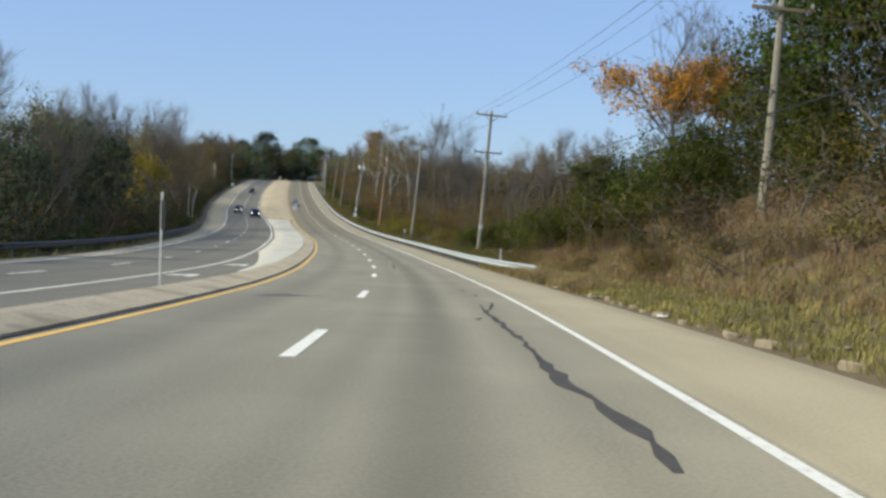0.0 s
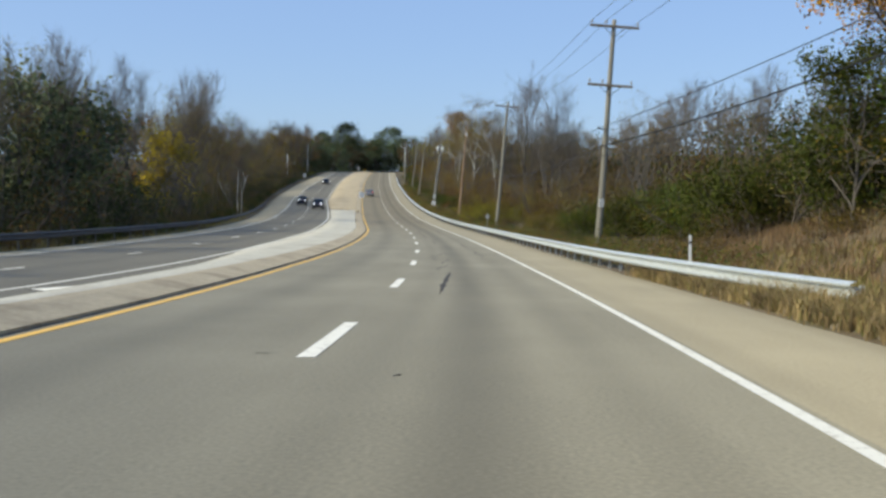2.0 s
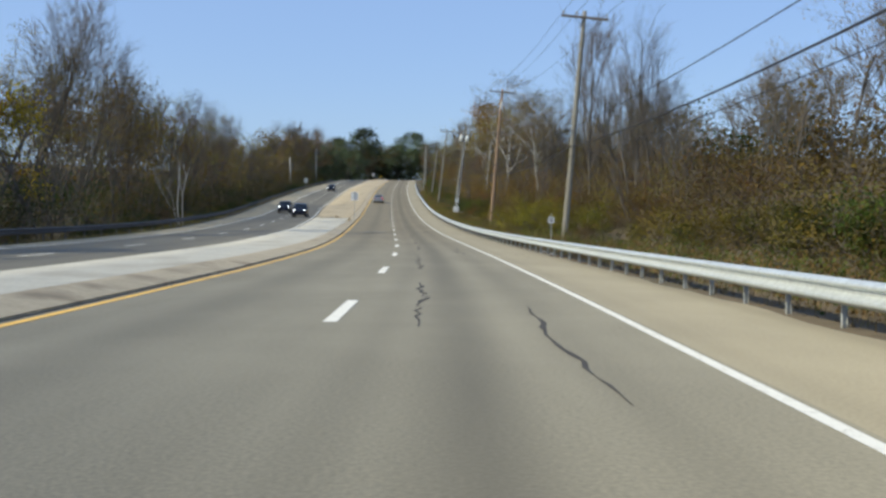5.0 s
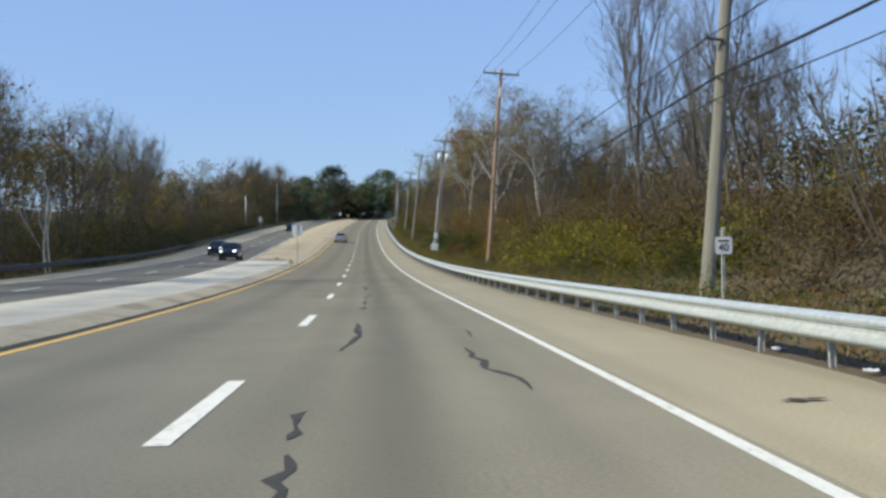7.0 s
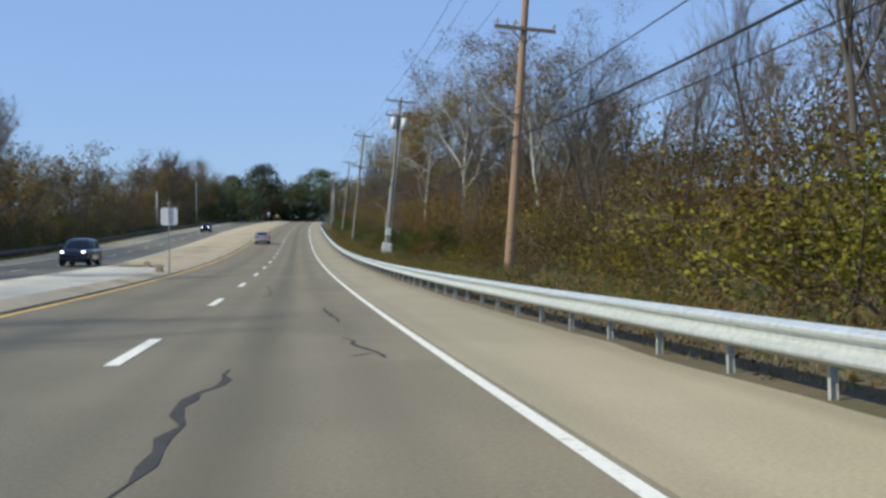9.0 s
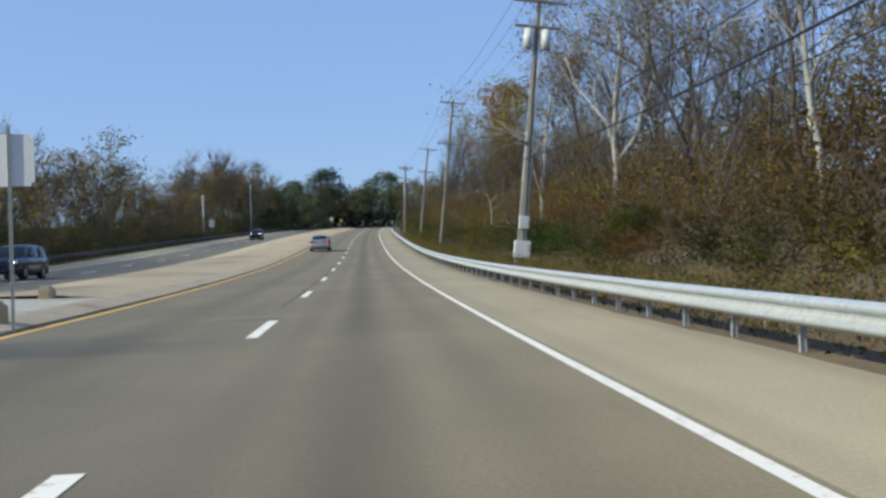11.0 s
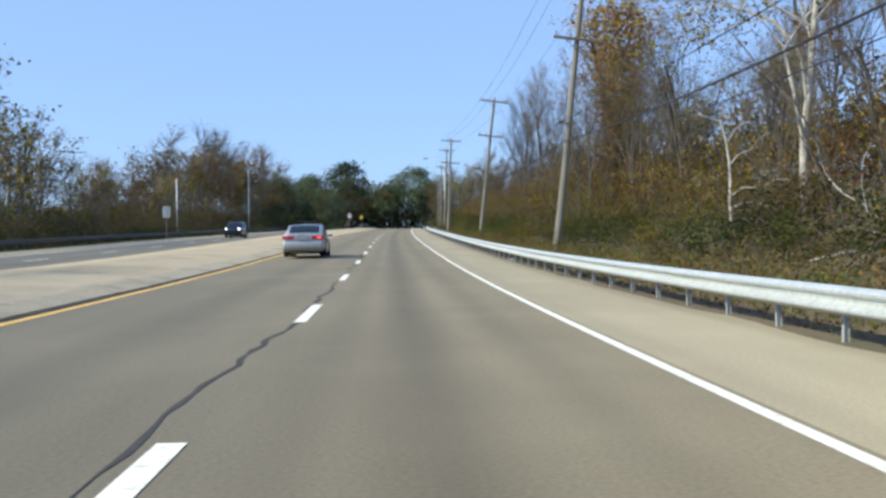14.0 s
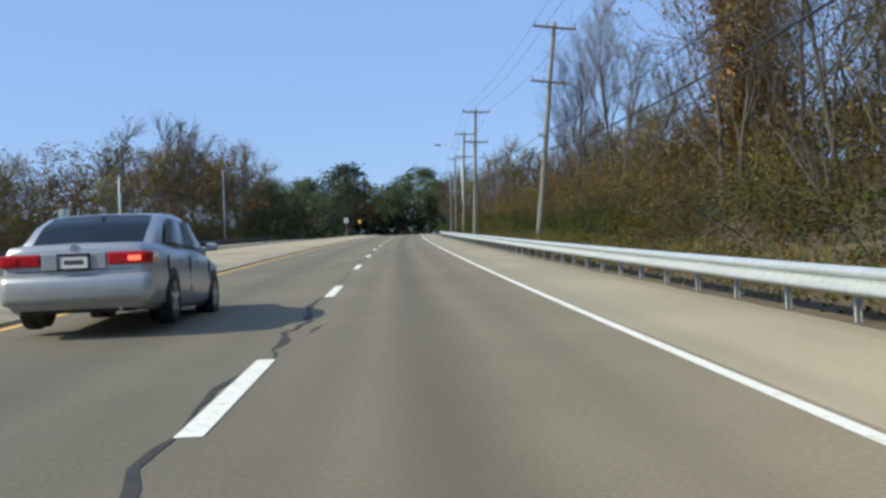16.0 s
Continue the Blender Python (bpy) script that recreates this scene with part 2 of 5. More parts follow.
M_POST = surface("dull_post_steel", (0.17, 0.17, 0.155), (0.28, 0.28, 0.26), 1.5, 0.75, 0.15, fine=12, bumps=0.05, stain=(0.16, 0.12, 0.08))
# old steel, darkened further to carry the opposite rail's backlit shade
M_ZINC_OLD_SHADE = surface("weathered_shaded_steel", (0.055, 0.055, 0.055), (0.10, 0.097, 0.095), 0.7, 0.6, 0.5, fine=10, bumps=0.05)
M_POLE = surface("weathered_pole_wood", (0.205, 0.190, 0.152), (0.385, 0.365, 0.305), 1.0, 0.9, fine=14, stretch=(5, 5, 0.25))
M_POLE_RED = surface("brown_pole_wood", (0.32, 0.20, 0.12), (0.48, 0.34, 0.23), 1.0, 0.9, fine=14, stretch=(5, 5, 0.25))
M_ARM = surface("crossarm_wood", (0.16, 0.13, 0.10), (0.27, 0.23, 0.18), 2.0, 0.9)
M_BARK = surface("grey_bark", (0.085, 0.073, 0.060), (0.165, 0.145, 0.120), 1.5, 0.95, fine=18, stretch=(4, 4, 0.7))
M_STEM = surface("dark_stem_bark", (0.060, 0.047, 0.036), (0.115, 0.092, 0.070), 1.5, 0.95, fine=18, stretch=(4, 4, 0.7))
M_BARK_PALE = surface("pale_mottled_bark", (0.38, 0.36, 0.31), (0.70, 0.68, 0.61), 1.6, 0.9, fine=7, stain=(0.20, 0.17, 0.12))
M_INSUL = plain("insulator_porcelain", (0.35, 0.36, 0.36), 0.25)
M_CABLE = plain("cable_black", (0.02, 0.02, 0.022), 0.6)
M_BOX = surface("grey_cabinet_paint", (0.55, 0.58, 0.57), (0.66, 0.69, 0.68), 1.5, 0.5, fine=20, bumps=0.05)
M_SIGN = plain("sign_white", (0.72, 0.73, 0.72), 0.45)
M_SIGN_BACK = plain("sign_back_aluminium", (0.50, 0.53, 0.52), 0.45, 0.4)
M_SIGN_DARK = plain("shaded_sign_metal", (0.10, 0.115, 0.10), 0.6, 0.2)
M_INK = plain("sign_print", (0.06, 0.06, 0.07), 0.6)
M_SIGN_YEL = plain("sign_yellow", (0.80, 0.52, 0.03), 0.5)
M_DARK = plain("dark_paint", (0.03, 0.032, 0.03), 0.5)
M_STONE = surface("verge_stone", (0.19, 0.15, 0.10), (0.34, 0.285, 0.205), 3.0, 0.95)
M_LITTER = plain("litter_white", (0.75, 0.75, 0.73), 0.6)
L_BROWN = foliage("brown_leaves", [(0.180, 0.122, 0.047), (0.230, 0.160, 0.058), (0.280, 0.202, 0.068), (0.200, 0.165, 0.058)])
L_RUST = foliage("rust_leaves", [(0.255, 0.142, 0.038), (0.320, 0.190, 0.047), (0.355, 0.235, 0.056), (0.225, 0.168, 0.047)])
L_ORANGE = foliage("orange_leaves", [(0.60, 0.25, 0.035), (0.78, 0.38, 0.05), (0.80, 0.47, 0.08), (0.66, 0.34, 0.06)], 0.45, 0.03)
L_VINE = foliage("vine_leaves", [(0.36, 0.225, 0.085), (0.46, 0.305, 0.12), (0.40, 0.29, 0.125)], 0.35, 0.03)
L_YELLOW = foliage("yellow_leaves", [(0.52, 0.43, 0.035), (0.66, 0.55, 0.05), (0.54, 0.48, 0.06)], 0.4, 0.03)
L_OLIVE = foliage("olive_leaves", [(0.150, 0.132, 0.028), (0.220, 0.186, 0.035), (0.285, 0.235, 0.043), (0.175, 0.158, 0.038)])
L_GREEN = foliage("green_leaves", [(0.068, 0.098, 0.020), (0.098, 0.138, 0.025), (0.134, 0.172, 0.034), (0.150, 0.150, 0.038)])
L_DARK = foliage("dark_green_leaves", [(0.034, 0.060, 0.020), (0.052, 0.086, 0.026), (0.072, 0.104, 0.032)])
# far foliage: distance haze is mixed into these lighter, bluer leaf colours
L_FAR_HAZED = foliage("hazed_green_leaves", [(0.098, 0.142, 0.085), (0.130, 0.180, 0.106), (0.165, 0.212, 0.122)], 0.42, 0.06, 0.35)
L_DARK_HAZED = foliage("hazed_dark_green_leaves", [(0.066, 0.100, 0.072), (0.086, 0.124, 0.088), (0.106, 0.146, 0.100)], 0.42, 0.06, 0.35)
L_LIME = foliage("yellow_green_leaves", [(0.225, 0.190, 0.030), (0.290, 0.232, 0.037), (0.245, 0.218, 0.036), (0.320, 0.235, 0.045)])
L_GRASS = foliage("dry_grass", [(0.14, 0.140, 0.042), (0.23, 0.195, 0.070), (0.33, 0.265, 0.120), (0.13, 0.140, 0.042)], 0.3, 0.05)
L_STRAW = foliage("straw_weeds", [(0.26, 0.19, 0.10), (0.36, 0.27, 0.15), (0.20, 0.14, 0.08), (0.24, 0.22, 0.09)], 0.3, 0.05)


# ---- building helpers ----
def mesh_of(name, verts, faces, mat, smooth=False, uvs=None):
    me = bpy.data.meshes.new(name)
    me.from_pydata([tuple(v) for v in verts], [], faces)
    me.materials.append(mat)
    if uvs is not None:
        lay = me.uv_layers.new(name="uv")
        idx = np.empty(len(me.loops), int)
        me.loops.foreach_get("vertex_index", idx)
        lay.data.foreach_set("uv", np.asarray(uvs, float)[idx].ravel())
    if smooth:
        me.polygons.foreach_set("use_smooth", [True] * len(me.polygons))
    me.update()
    return me


def child(name, me, parent, m=None, label=""):
    ob = new(name, me)
    ob.parent = parent
    if m is not None:
        ob.matrix_local = m
    return tagged(ob, label) if label else ob


def part(name, bm, mat, parent=None, label="", smooth=False, m=None):
    me = bpy.data.meshes.new(name)
    bm.normal_update()
    bm.to_mesh(me)
    bm.free()
    me.materials.append(mat)
    if smooth:
        me.polygons.foreach_set("use_smooth", [True] * len(me.polygons))
    ob = new(name, me)
    if parent:
        ob.parent = parent
    if m is not None:
        ob.matrix_local = m
    return tagged(ob, label) if label else ob


def box(bm, x, y, z, sx, sy, sz, bevel=0.0, m=None):
    g = bmesh.ops.create_cube(bm, size=1.0, matrix=(m or Matrix()) @ Matrix.Translation((x, y, z)) @ Matrix.Diagonal((sx, sy, sz, 1)))
    if bevel:
        es = list({e for v in g["verts"] for e in v.link_edges})
        bmesh.ops.bevel(bm, geom=es, offset=bevel, segments=2, affect="EDGES", profile=0.6)
    return bm


def cyl(bm, p0, p1, r0, r1, n=10):
    p0, p1 = Vector(p0), Vector(p1)
    d = p1 - p0
    m = Matrix.Translation((p0 + p1) / 2) @ d.to_track_quat("Z", "Y").to_matrix().to_4x4()
    bmesh.ops.create_cone(bm, cap_ends=True, segments=n, radius1=r0, radius2=r1, depth=d.length, matrix=m)
    return bm


def ribbon(name, cols, s0, s1, step, mat, parent=None, kind="structure", label="", category="", sharp=False):
    """A strip along the road; cols are functions of s that give (u, dz)."""
    ss = np.arange(s0, s1 + step * 0.5, step)
    vs, uv, fs = [], [], []
    k = len(cols)
    for s in ss:
        for c in cols:
            u, dz = c(s)
            vs.append(on_road(s, u, dz))
            uv.append((u, s))
    for i in range(len(ss) - 1):
        for j in range(k - 1):
            a = i * k + j
            fs.append((a, a + 1, a + 1 + k, a + k))
    ob = new(name, mesh_of(name, vs, fs, mat, not sharp, uv))
    if parent:
        ob.parent = parent
        if label:
            tagged(ob, label)
    else:
        tagged(ob, label, category, "", kind)
    return ob


# ---- ground ----
def build_ground():
    us = [-1400, -900, -550, -330, -220, -150, -110, -85, -68, -56, -48, -42, -37, -33, -30, -28, -26, -24.5, -23, -21.5, -20, -17, -12, -6, 0, 2.2, 2.6, 3.2, 4, 5, 6.2, 7.5, 9, 11, 13.5, 17, 22, 28, 36, 48, 65, 90, 130, 190, 280, 450, 800, 1400]
    ss = list(np.arange(-1400, -120, 160)) + list(np.arange(-100, 560, 4.0)) + [570, 590, 620, 660, 720, 800, 950, 1200, 1600, 2200, 3000]
    out_dir = {1: Vector((math.cos(0.19), math.sin(0.19), 0)), -1: Vector((-math.cos(0.19), -math.sin(0.19), 0))}
    vs, fs = [], []
    for s in ss:
        for u in us:
            c = max(-300.0, min(300.0, u))
            p = on_road(s, c, ground_dz(s, c))
            if abs(u) > 300:
                p = p + out_dir[1 if u > 0 else -1] * (abs(u) - 300)
            vs.append(p)
    k = len(us)
    for i in range(len(ss) - 1):
        for j in range(k - 1):
            a = i * k + j
            fs.append((a, a + 1, a + 1 + k, a + k))
    return tagged(new("ground", mesh_of("ground", vs, fs, M_GROUND, True)), "brown leaf-strewn ground and banks beside the road", "ground", "", "structure")


build_ground()
S_A, S_B = -20.0, 545.0
road = ribbon("road", [lambda s: (kerb_u(s) + 0.02, 0.0), lambda s: (-5.4, 0.0), lambda s: (-3.5, 0), lambda s: (-1.8, 0), lambda s: (0.12, 0.0)], S_A, S_B, 2.0, M_ROAD,
              label="worn grey two-lane asphalt carriageway with sealed cracks", category="road")
ribbon("shoulder", [lambda s: (0.12, 0.0), lambda s: (1.2, -0.015), lambda s: (2.34 + 0.16 * noise.noise(Vector((s * 0.35, 0, 0))) + 0.06 * noise.noise(Vector((s * 1.7, 3, 0))), -0.03), lambda s: (2.85, -0.20)], S_A, S_B, 1.0, M_SHOULDER,
       label="pale sandy asphalt shoulder beside the guardrail", category="shoulder")
road_left = ribbon("road_opposite", [lambda s: (inner_u(s) + 0.35, left_z(s) + 0.004), lambda s: (inner_u(s) - 3.5, left_z(s)), lambda s: (inner_u(s) - 7.2, left_z(s))], S_A, S_B, 2.0, M_ROAD_L,
                   label="grey asphalt carriageway for oncoming traffic", category="road")
ribbon("shoulder_opposite", [lambda s: (inner_u(s) - 7.2, left_z(s)), lambda s: (rail_left_u(s) + 0.7, left_z(s) - 0.03), lambda s: (rail_left_u(s) + 0.2, left_z(s) - 0.25)], S_A, S_B, 2.0, M_SHOULDER,
       label="pale shoulder of the opposite carriageway", category="shoulder")

# median: gutter, kerb, slab, strip
KH = 0.16
# thin dark strip painting the shadow line under the kerb face
ribbon("gutter", [lambda s: (kerb_u(s) + 0.018 + 0.015 * noise.noise(Vector((s * 0.5, 3, 0))), 0.004), lambda s: (kerb_u(s) - 0.01, 0.006)], S_A, S_B, 2.0, M_GUTTER, label="gutter along the median kerb, painted dark for the kerb's shade", category="gutter")


def kerb_wear(s):
    return 0.035 * noise.noise(Vector((s * 0.16, 5.0, 0))) + 0.003 * noise.noise(Vector((s * 0.9, 2.0, 0))) - 0.06 * max(0.0, noise.noise(Vector((s * 0.11, 9.0, 0))) - 0.3)


kerb = ribbon("median_kerb", [lambda s: (kerb_u(s), -0.05), lambda s: (kerb_u(s) - 0.015, 0.05 + kerb_wear(s) * 0.3), lambda s: (kerb_u(s) - 0.50 + kerb_wear(s), KH * 0.86 + kerb_wear(s) * 0.3), lambda s: (kerb_u(s) - 0.62, KH + kerb_wear(s) * 0.2), lambda s: (kerb_u(s) - 0.85, KH + 0.02), lambda s: (kerb_u(s) - 0.95, -0.1)], S_A, S_B, 0.8, M_KERB,
              label="stained worn concrete kerb of the road's median", category="kerb", sharp=True)


def slab_left(s):
    a = kerb_u(s) - 0.97
    k = min(max((s - 44.0) / 38.0, 0), 1)
    return a + (inner_u(s) + 0.30 - a) * k


ribbon("median_slab", [lambda s: (kerb_u(s) - 0.93, KH - 0.01), lambda s: ((kerb_u(s) + slab_left(s)) / 2 - 0.5, KH + 0.02), lambda s: (slab_left(s) + 0.1, left_z(s) + 0.09), lambda s: (slab_left(s), left_z(s) - 0.05)], 44.0, 206.0, 1.0, M_SLAB,
       label="pale bare concrete slab filling the median", category="median")
ribbon("turn_pocket", [lambda s: (kerb_u(s) - 0.90, 0.02), lambda s: (inner_u(s) + 0.3, left_z(s) + 0.006)], S_A, 90.0, 2.0, M_ROAD_L, label="grey asphalt turning pocket beside the median", category="road")
ribbon("median_strip", [lambda s: (kerb_u(s) - 0.93, KH - 0.01), lambda s: ((kerb_u(s) + inner_u(s)) / 2, KH + 0.10 + 0.04 * noise.noise(Vector((s * 0.2, 1, 0)))), lambda s: (inner_u(s) + 0.5, left_z(s) + 0.12), lambda s: (inner_u(s) + 0.33, left_z(s) - 0.05)], 206.0, S_B, 1.0, M_STRIP,
       label="dry tan gravelly median strip", category="median")

# ---- road markings ----
ribbon("edge_line", [lambda s: (-0.06 + 0.012 * noise.noise(Vector((s, 0, 0))), 0.005), lambda s: (0.055 + 0.010 * noise.noise(Vector((s, 4, 0))), 0.005)], S_A, S_B, 2.0, M_WHITE, road, label="solid white edge line")
ribbon("yellow_line", [lambda s: (yellow_u(s) - 0.075, 0.005), lambda s: (yellow_u(s) + 0.075, 0.005)], S_A, S_B, 2.0, M_YELLOW, road, label="solid yellow line by the kerb")
ribbon("edge_line", [lambda s: (inner_u(s) - 0.1, left_z(s) + 0.006), lambda s: (inner_u(s) + 0.05, left_z(s) + 0.008)], S_A, S_B, 2.0, M_WHITE, road_left, label="white line on the opposite carriageway")
ribbon("edge_line", [lambda s: (inner_u(s) - 7.05, left_z(s) + 0.006), lambda s: (inner_u(s) - 6.9, left_z(s) + 0.006)], S_A, S_B, 2.0, M_WHITE, road_left)


def dash(s, u, length, parent, dz):
    ribbon("lane_dash", [lambda q: (u - 0.085, dz + 0.006), lambda q: (u + 0.085, dz + 0.006)], s, s + length, length / 3, M_WHITE, parent)


SHIFT = {0: -0.54, 1: -0.4, 2: 1.67, 3: 0.64, 5: -0.29, 8: 0.28, 12: 0.3, 17: 0.53}
for k in range(-2, 42):
    dash(22.4 + 12.19 * k + SHIFT.get(k, -0.05), -3.54, 3.5, road, 0.0)
    sl = 18.0 + 12.19 * k
    dash(sl, inner_u(sl) - 3.45, 3.3, road_left, left_z(sl))


def tar(s0, u0, s1, u1, wig, width, seed):
    """A crack filled with tar: a wandering ribbon of uneven width."""
    rnd = random.Random(seed)
    n = max(6, int(abs(s1 - s0) / 0.42) + int(abs(u1 - u0) / 0.25))
    vs, fs, uv = [], [], []
    off = 0.0
    for i in range(n + 1):
        k = i / n
        off = off * 0.72 + rnd.uniform(-1, 1) * wig
        s, u = s0 + (s1 - s0) * k, u0 + (u1 - u0) * k + off * min(1, 4 * k, 4 * (1 - k))
        w = width * rnd.choice((0.35, 0.7, 1.0, 1.35)) * rnd.uniform(0.7, 1.1) * (0.25 + 0.75 * min(1, 5 * k, 5 * (1 - k)))
        across = abs(u1 - u0) > abs(s1 - s0)
        for e in (-w, w):
            ps, pu = (s + e, u) if across else (s + rnd.uniform(-.05, .05), u + e)
            vs.append(on_road(ps, pu, 0.0045))
            uv.append((pu, ps))
        if i:
            a = 2 * i
            fs.append((a - 2, a - 1, a + 1, a))
    child("tar_seal", mesh_of("tar_seal", vs, fs, M_TAR, False, uv), road)


for i, c in enumerate([
        (33.2, -0.95, 22, -0.92, 0.05, 0.055), (23, -0.92, 17.0, -0.75, 0.08, 0.085), (33.6, -5.7, 34.3, -4.4, 0.02, 0.22), (40.4, -0.98, 38.9, -0.92, 0.03, 0.02), (38.2, -0.80, 36.8, -0.68, 0.03, 0.035), (34.3, -0.62, 31.4, -0.90, 0.04, 0.045), (157.2, -0.67, 156.8, -1.05, 0.02, 0.03),
        (57.9, -2.6, 66.8, -2.42, 0.02, 0.05), (67.4, -2.65, 71.5, -2.5, 0.10, 0.035), (72.3, -2.6, 76.5, -2.45, 0.09, 0.03), (75.4, -2.9, 77, -2.8, 0.05, 0.03), (84.5, -1.0, 78.6, -1.02, 0.06, 0.04), (78.2, -2.95, 83, -2.25, 0.1, 0.035),
        (77.2, -4.6, 77.3, -0.6, 0.01, 0.012), (109.5, -2.55, 117.6, -2.74, 0.10, 0.05), (118.4, -2.72, 119.8, -2.7, 0.10, 0.04), (120.3, -2.74, 121.6, -2.72, 0.08, 0.04), (130.3, -0.78, 128.7, -0.85, 0.03, 0.03), (127.0, -1.08, 122.6, -0.86, 0.09, 0.045), (132.6, -2.6, 129.5, -2.47, 0.05, 0.05), (129.7, -2.47, 126.8, -2.68, 0.03, 0.06),
        (137.6, -2.5, 139.0, -2.47, 0.05, 0.06), (140.0, -2.46, 142.6, -2.42, 0.08, 0.045), (143.8, -2.45, 147.0, -2.35, 0.08, 0.045), (150.2, -2.50, 155.8, -2.28, 0.12, 0.055), (159.6, -0.98, 156.5, -0.65, 0.10, 0.04), (167.5, -1.02, 162.4, -0.93, 0.07, 0.04), (198.8, -5.3, 198.9, -3.9, 0.02, 0.02),
        (200, -3.75, 232, -3.70, 0.05, 0.032), (230, -3.75, 257, -3.62, 0.06, 0.035), (257, -3.6, 281, -3.6, 0.10, 0.042), (282, -3.6, 330, -3.6, 0.06, 0.03), (272, -3.34, 273.2, -3.2, 0.05, 0.03),
        (95, -2.5, 104, -2.6, 0.1, 0.035), (172, -2.5, 183, -2.4, 0.1, 0.03), (90, -1.05, 98, -1.0, 0.06, 0.03)]):
    tar(*c, seed=100 + i)


def turn_arrow(s, u, label):
    """A worn white arrow on the turning pocket: a straight stem, a bend and a head to the left."""
    vs, fs = [], []
    out = [[(0, -0.14), (0, 0.14), (1.7, 0.14), (1.5, -0.14)], [(1.5, -0.14), (1.7, 0.14), (2.2, -0.06), (1.7, -0.26)], [(1.7, -0.26), (2.2, -0.06), (2.2, -0.45), (1.7, -0.45)], [(1.1, -0.45), (2.8, -0.45), (1.95, -1.1)]]
    for poly in out:
        k = len(vs)
        vs += [on_road(s + a, u + b, 0.012 + (left_z(s) - 0.01) * min(1, max(0, (kerb_u(s) - 0.9 - u - b) / 3.0))) + Vector((0, 0, 0.012)) for a, b in poly]
        fs.append(tuple(range(k, k + len(poly))))
    child("turn_arrow", mesh_of("turn_arrow", vs, fs, M_WHITE), road, None, label)


turn_arrow(43.8, -9.35, "white turn arrow painted on the asphalt")
turn_arrow(56.9, -9.35, "worn white turn arrow painted on the asphalt")
for i, c in enumerate([(48.7, -4.05, 48.75, -3.85, 0.01, 0.03), (68.25, -3.72, 68.3, -3.5, 0.01, 0.03), (121.6, 0.95, 121.7, 1.35, 0.03, 0.10), (119.3, 1.15, 119.4, 1.5, 0.03, 0.10), (196.5, 1.2, 197.2, 1.05, 0.03, 0.03), (47.4, -2.68, 47.5, -2.63, 0.01, 0.02), (28.4, -1.3, 29.0, -1.2, 0.05, 0.05)]):
    tar(*c, seed=300 + i)


# ---- guardrails ----
def beam_mesh(length, mat):
    """One length of W-beam with its two ridges, its thickness and a lap at the end."""
    prof = [(0.0, 0.155), (0.012, 0.15), (0.07, 0.125), (0.085, 0.105), (0.083, 0.08), (0.02, 0.055), (0.006, 0.035), (0.006, -0.01), (0.03, -0.035), (0.083, -0.065), (0.088, -0.09), (0.075, -0.115), (0.012, -0.15), (0.0, -0.155)]
    loop = [(-x, z) for x, z in prof] + [(-x + 0.012, z) for x, z in reversed(prof)]
    ys = [0.0, length * 0.33, length * 0.66, length + 0.12]
    vs = [(x - (0.006 if i == 3 else 0), y, z) for i, y in enumerate(ys) for x, z in loop]
    n = len(loop)
    fs = []
    for i in range(len(ys) - 1):
        for j in range(n):
            a, b = i * n + j, i * n + (j + 1) % n
            fs.append((a, a + n, b + n, b))
    fs += [tuple(range(n)), tuple(range(n * 3 + n - 1, n * 3 - 1, -1))]
    return mesh_of("beam", vs, fs, mat, False)


def post_mesh(mat, front, h=0.95):
    """A steel I-post with its block behind the beam."""
    bm = bmesh.new()
    bmesh.ops.create_cube(bm, size=1.0, matrix=Matrix.Translation((0.16, 0, -h / 2 + 0.10)) @ Matrix.Diagonal((0.008, 0.042, h, 1)))
    for f in bm.faces:
        f.material_index = 1
    box(bm, 0.19, 0, -h / 2 + 0.10, 0.052, 0.008, h)
    box(bm, 0.22, 0, -h / 2 + 0.10, 0.008, 0.042, h)
    box(bm, 0.075, 0, 0.0, 0.15, 0.05, 0.14, 0.006)
    me = bpy.data.meshes.new("post")
    bm.to_mesh(me)
    bm.free()
    me.materials.append(mat)
    me.materials.append(front)
    return me


def guardrail(name, label, u_of, z_of, s0, s1, mat, flip, post_gap):
    rail = tagged(new(name), label, "guardrail")
    base = on_road(s0, u_of(s0), z_of(s0))
    rail.matrix_world = Matrix.Translation(base)
    inv = Matrix.Translation(-base)
    length = 3.81
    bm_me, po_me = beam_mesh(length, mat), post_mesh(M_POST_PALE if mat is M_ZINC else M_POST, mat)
    n = int((s1 - s0) / length)
    rnd = random.Random(5)
    for i in range(n):
        a = s0 + i * length
        p, q = on_road(a, u_of(a), z_of(a)), on_road(a + length, u_of(a + length), z_of(a + length))
        d = q - p
        yaw, pit = math.atan2(-d.x, d.y), math.asin(d.z / d.length)
        m = inv @ Matrix.Translation(p) @ Euler((pit, radians(rnd.uniform(-1.5, 1.5)), yaw)).to_matrix().to_4x4()
        if flip:
            m = m @ Matrix.Translation((0, d.length, 0)) @ Matrix.Rotation(math.pi, 4, "Z")
        child("beam", bm_me, rail, m)
        for j in range(max(1, round(length / post_gap))):
            f = (j + 0.1) / max(1, round(length / post_gap))
            pm = inv @ Matrix.Translation(p.lerp(q, f)) @ Euler((radians(rnd.uniform(-2, 2)), radians(rnd.uniform(-2.5, 2.5)), yaw + (math.pi if flip else 0))).to_matrix().to_4x4()
            child("post", po_me, rail, pm)
    return rail


guardrail("guardrail", "long galvanised steel W-beam guardrail on steel posts", rail_u, lambda s: 0.41 - 0.05 * max(0, (64 - s) / 10), 53.6, 395.0, M_ZINC, False, 1.905)
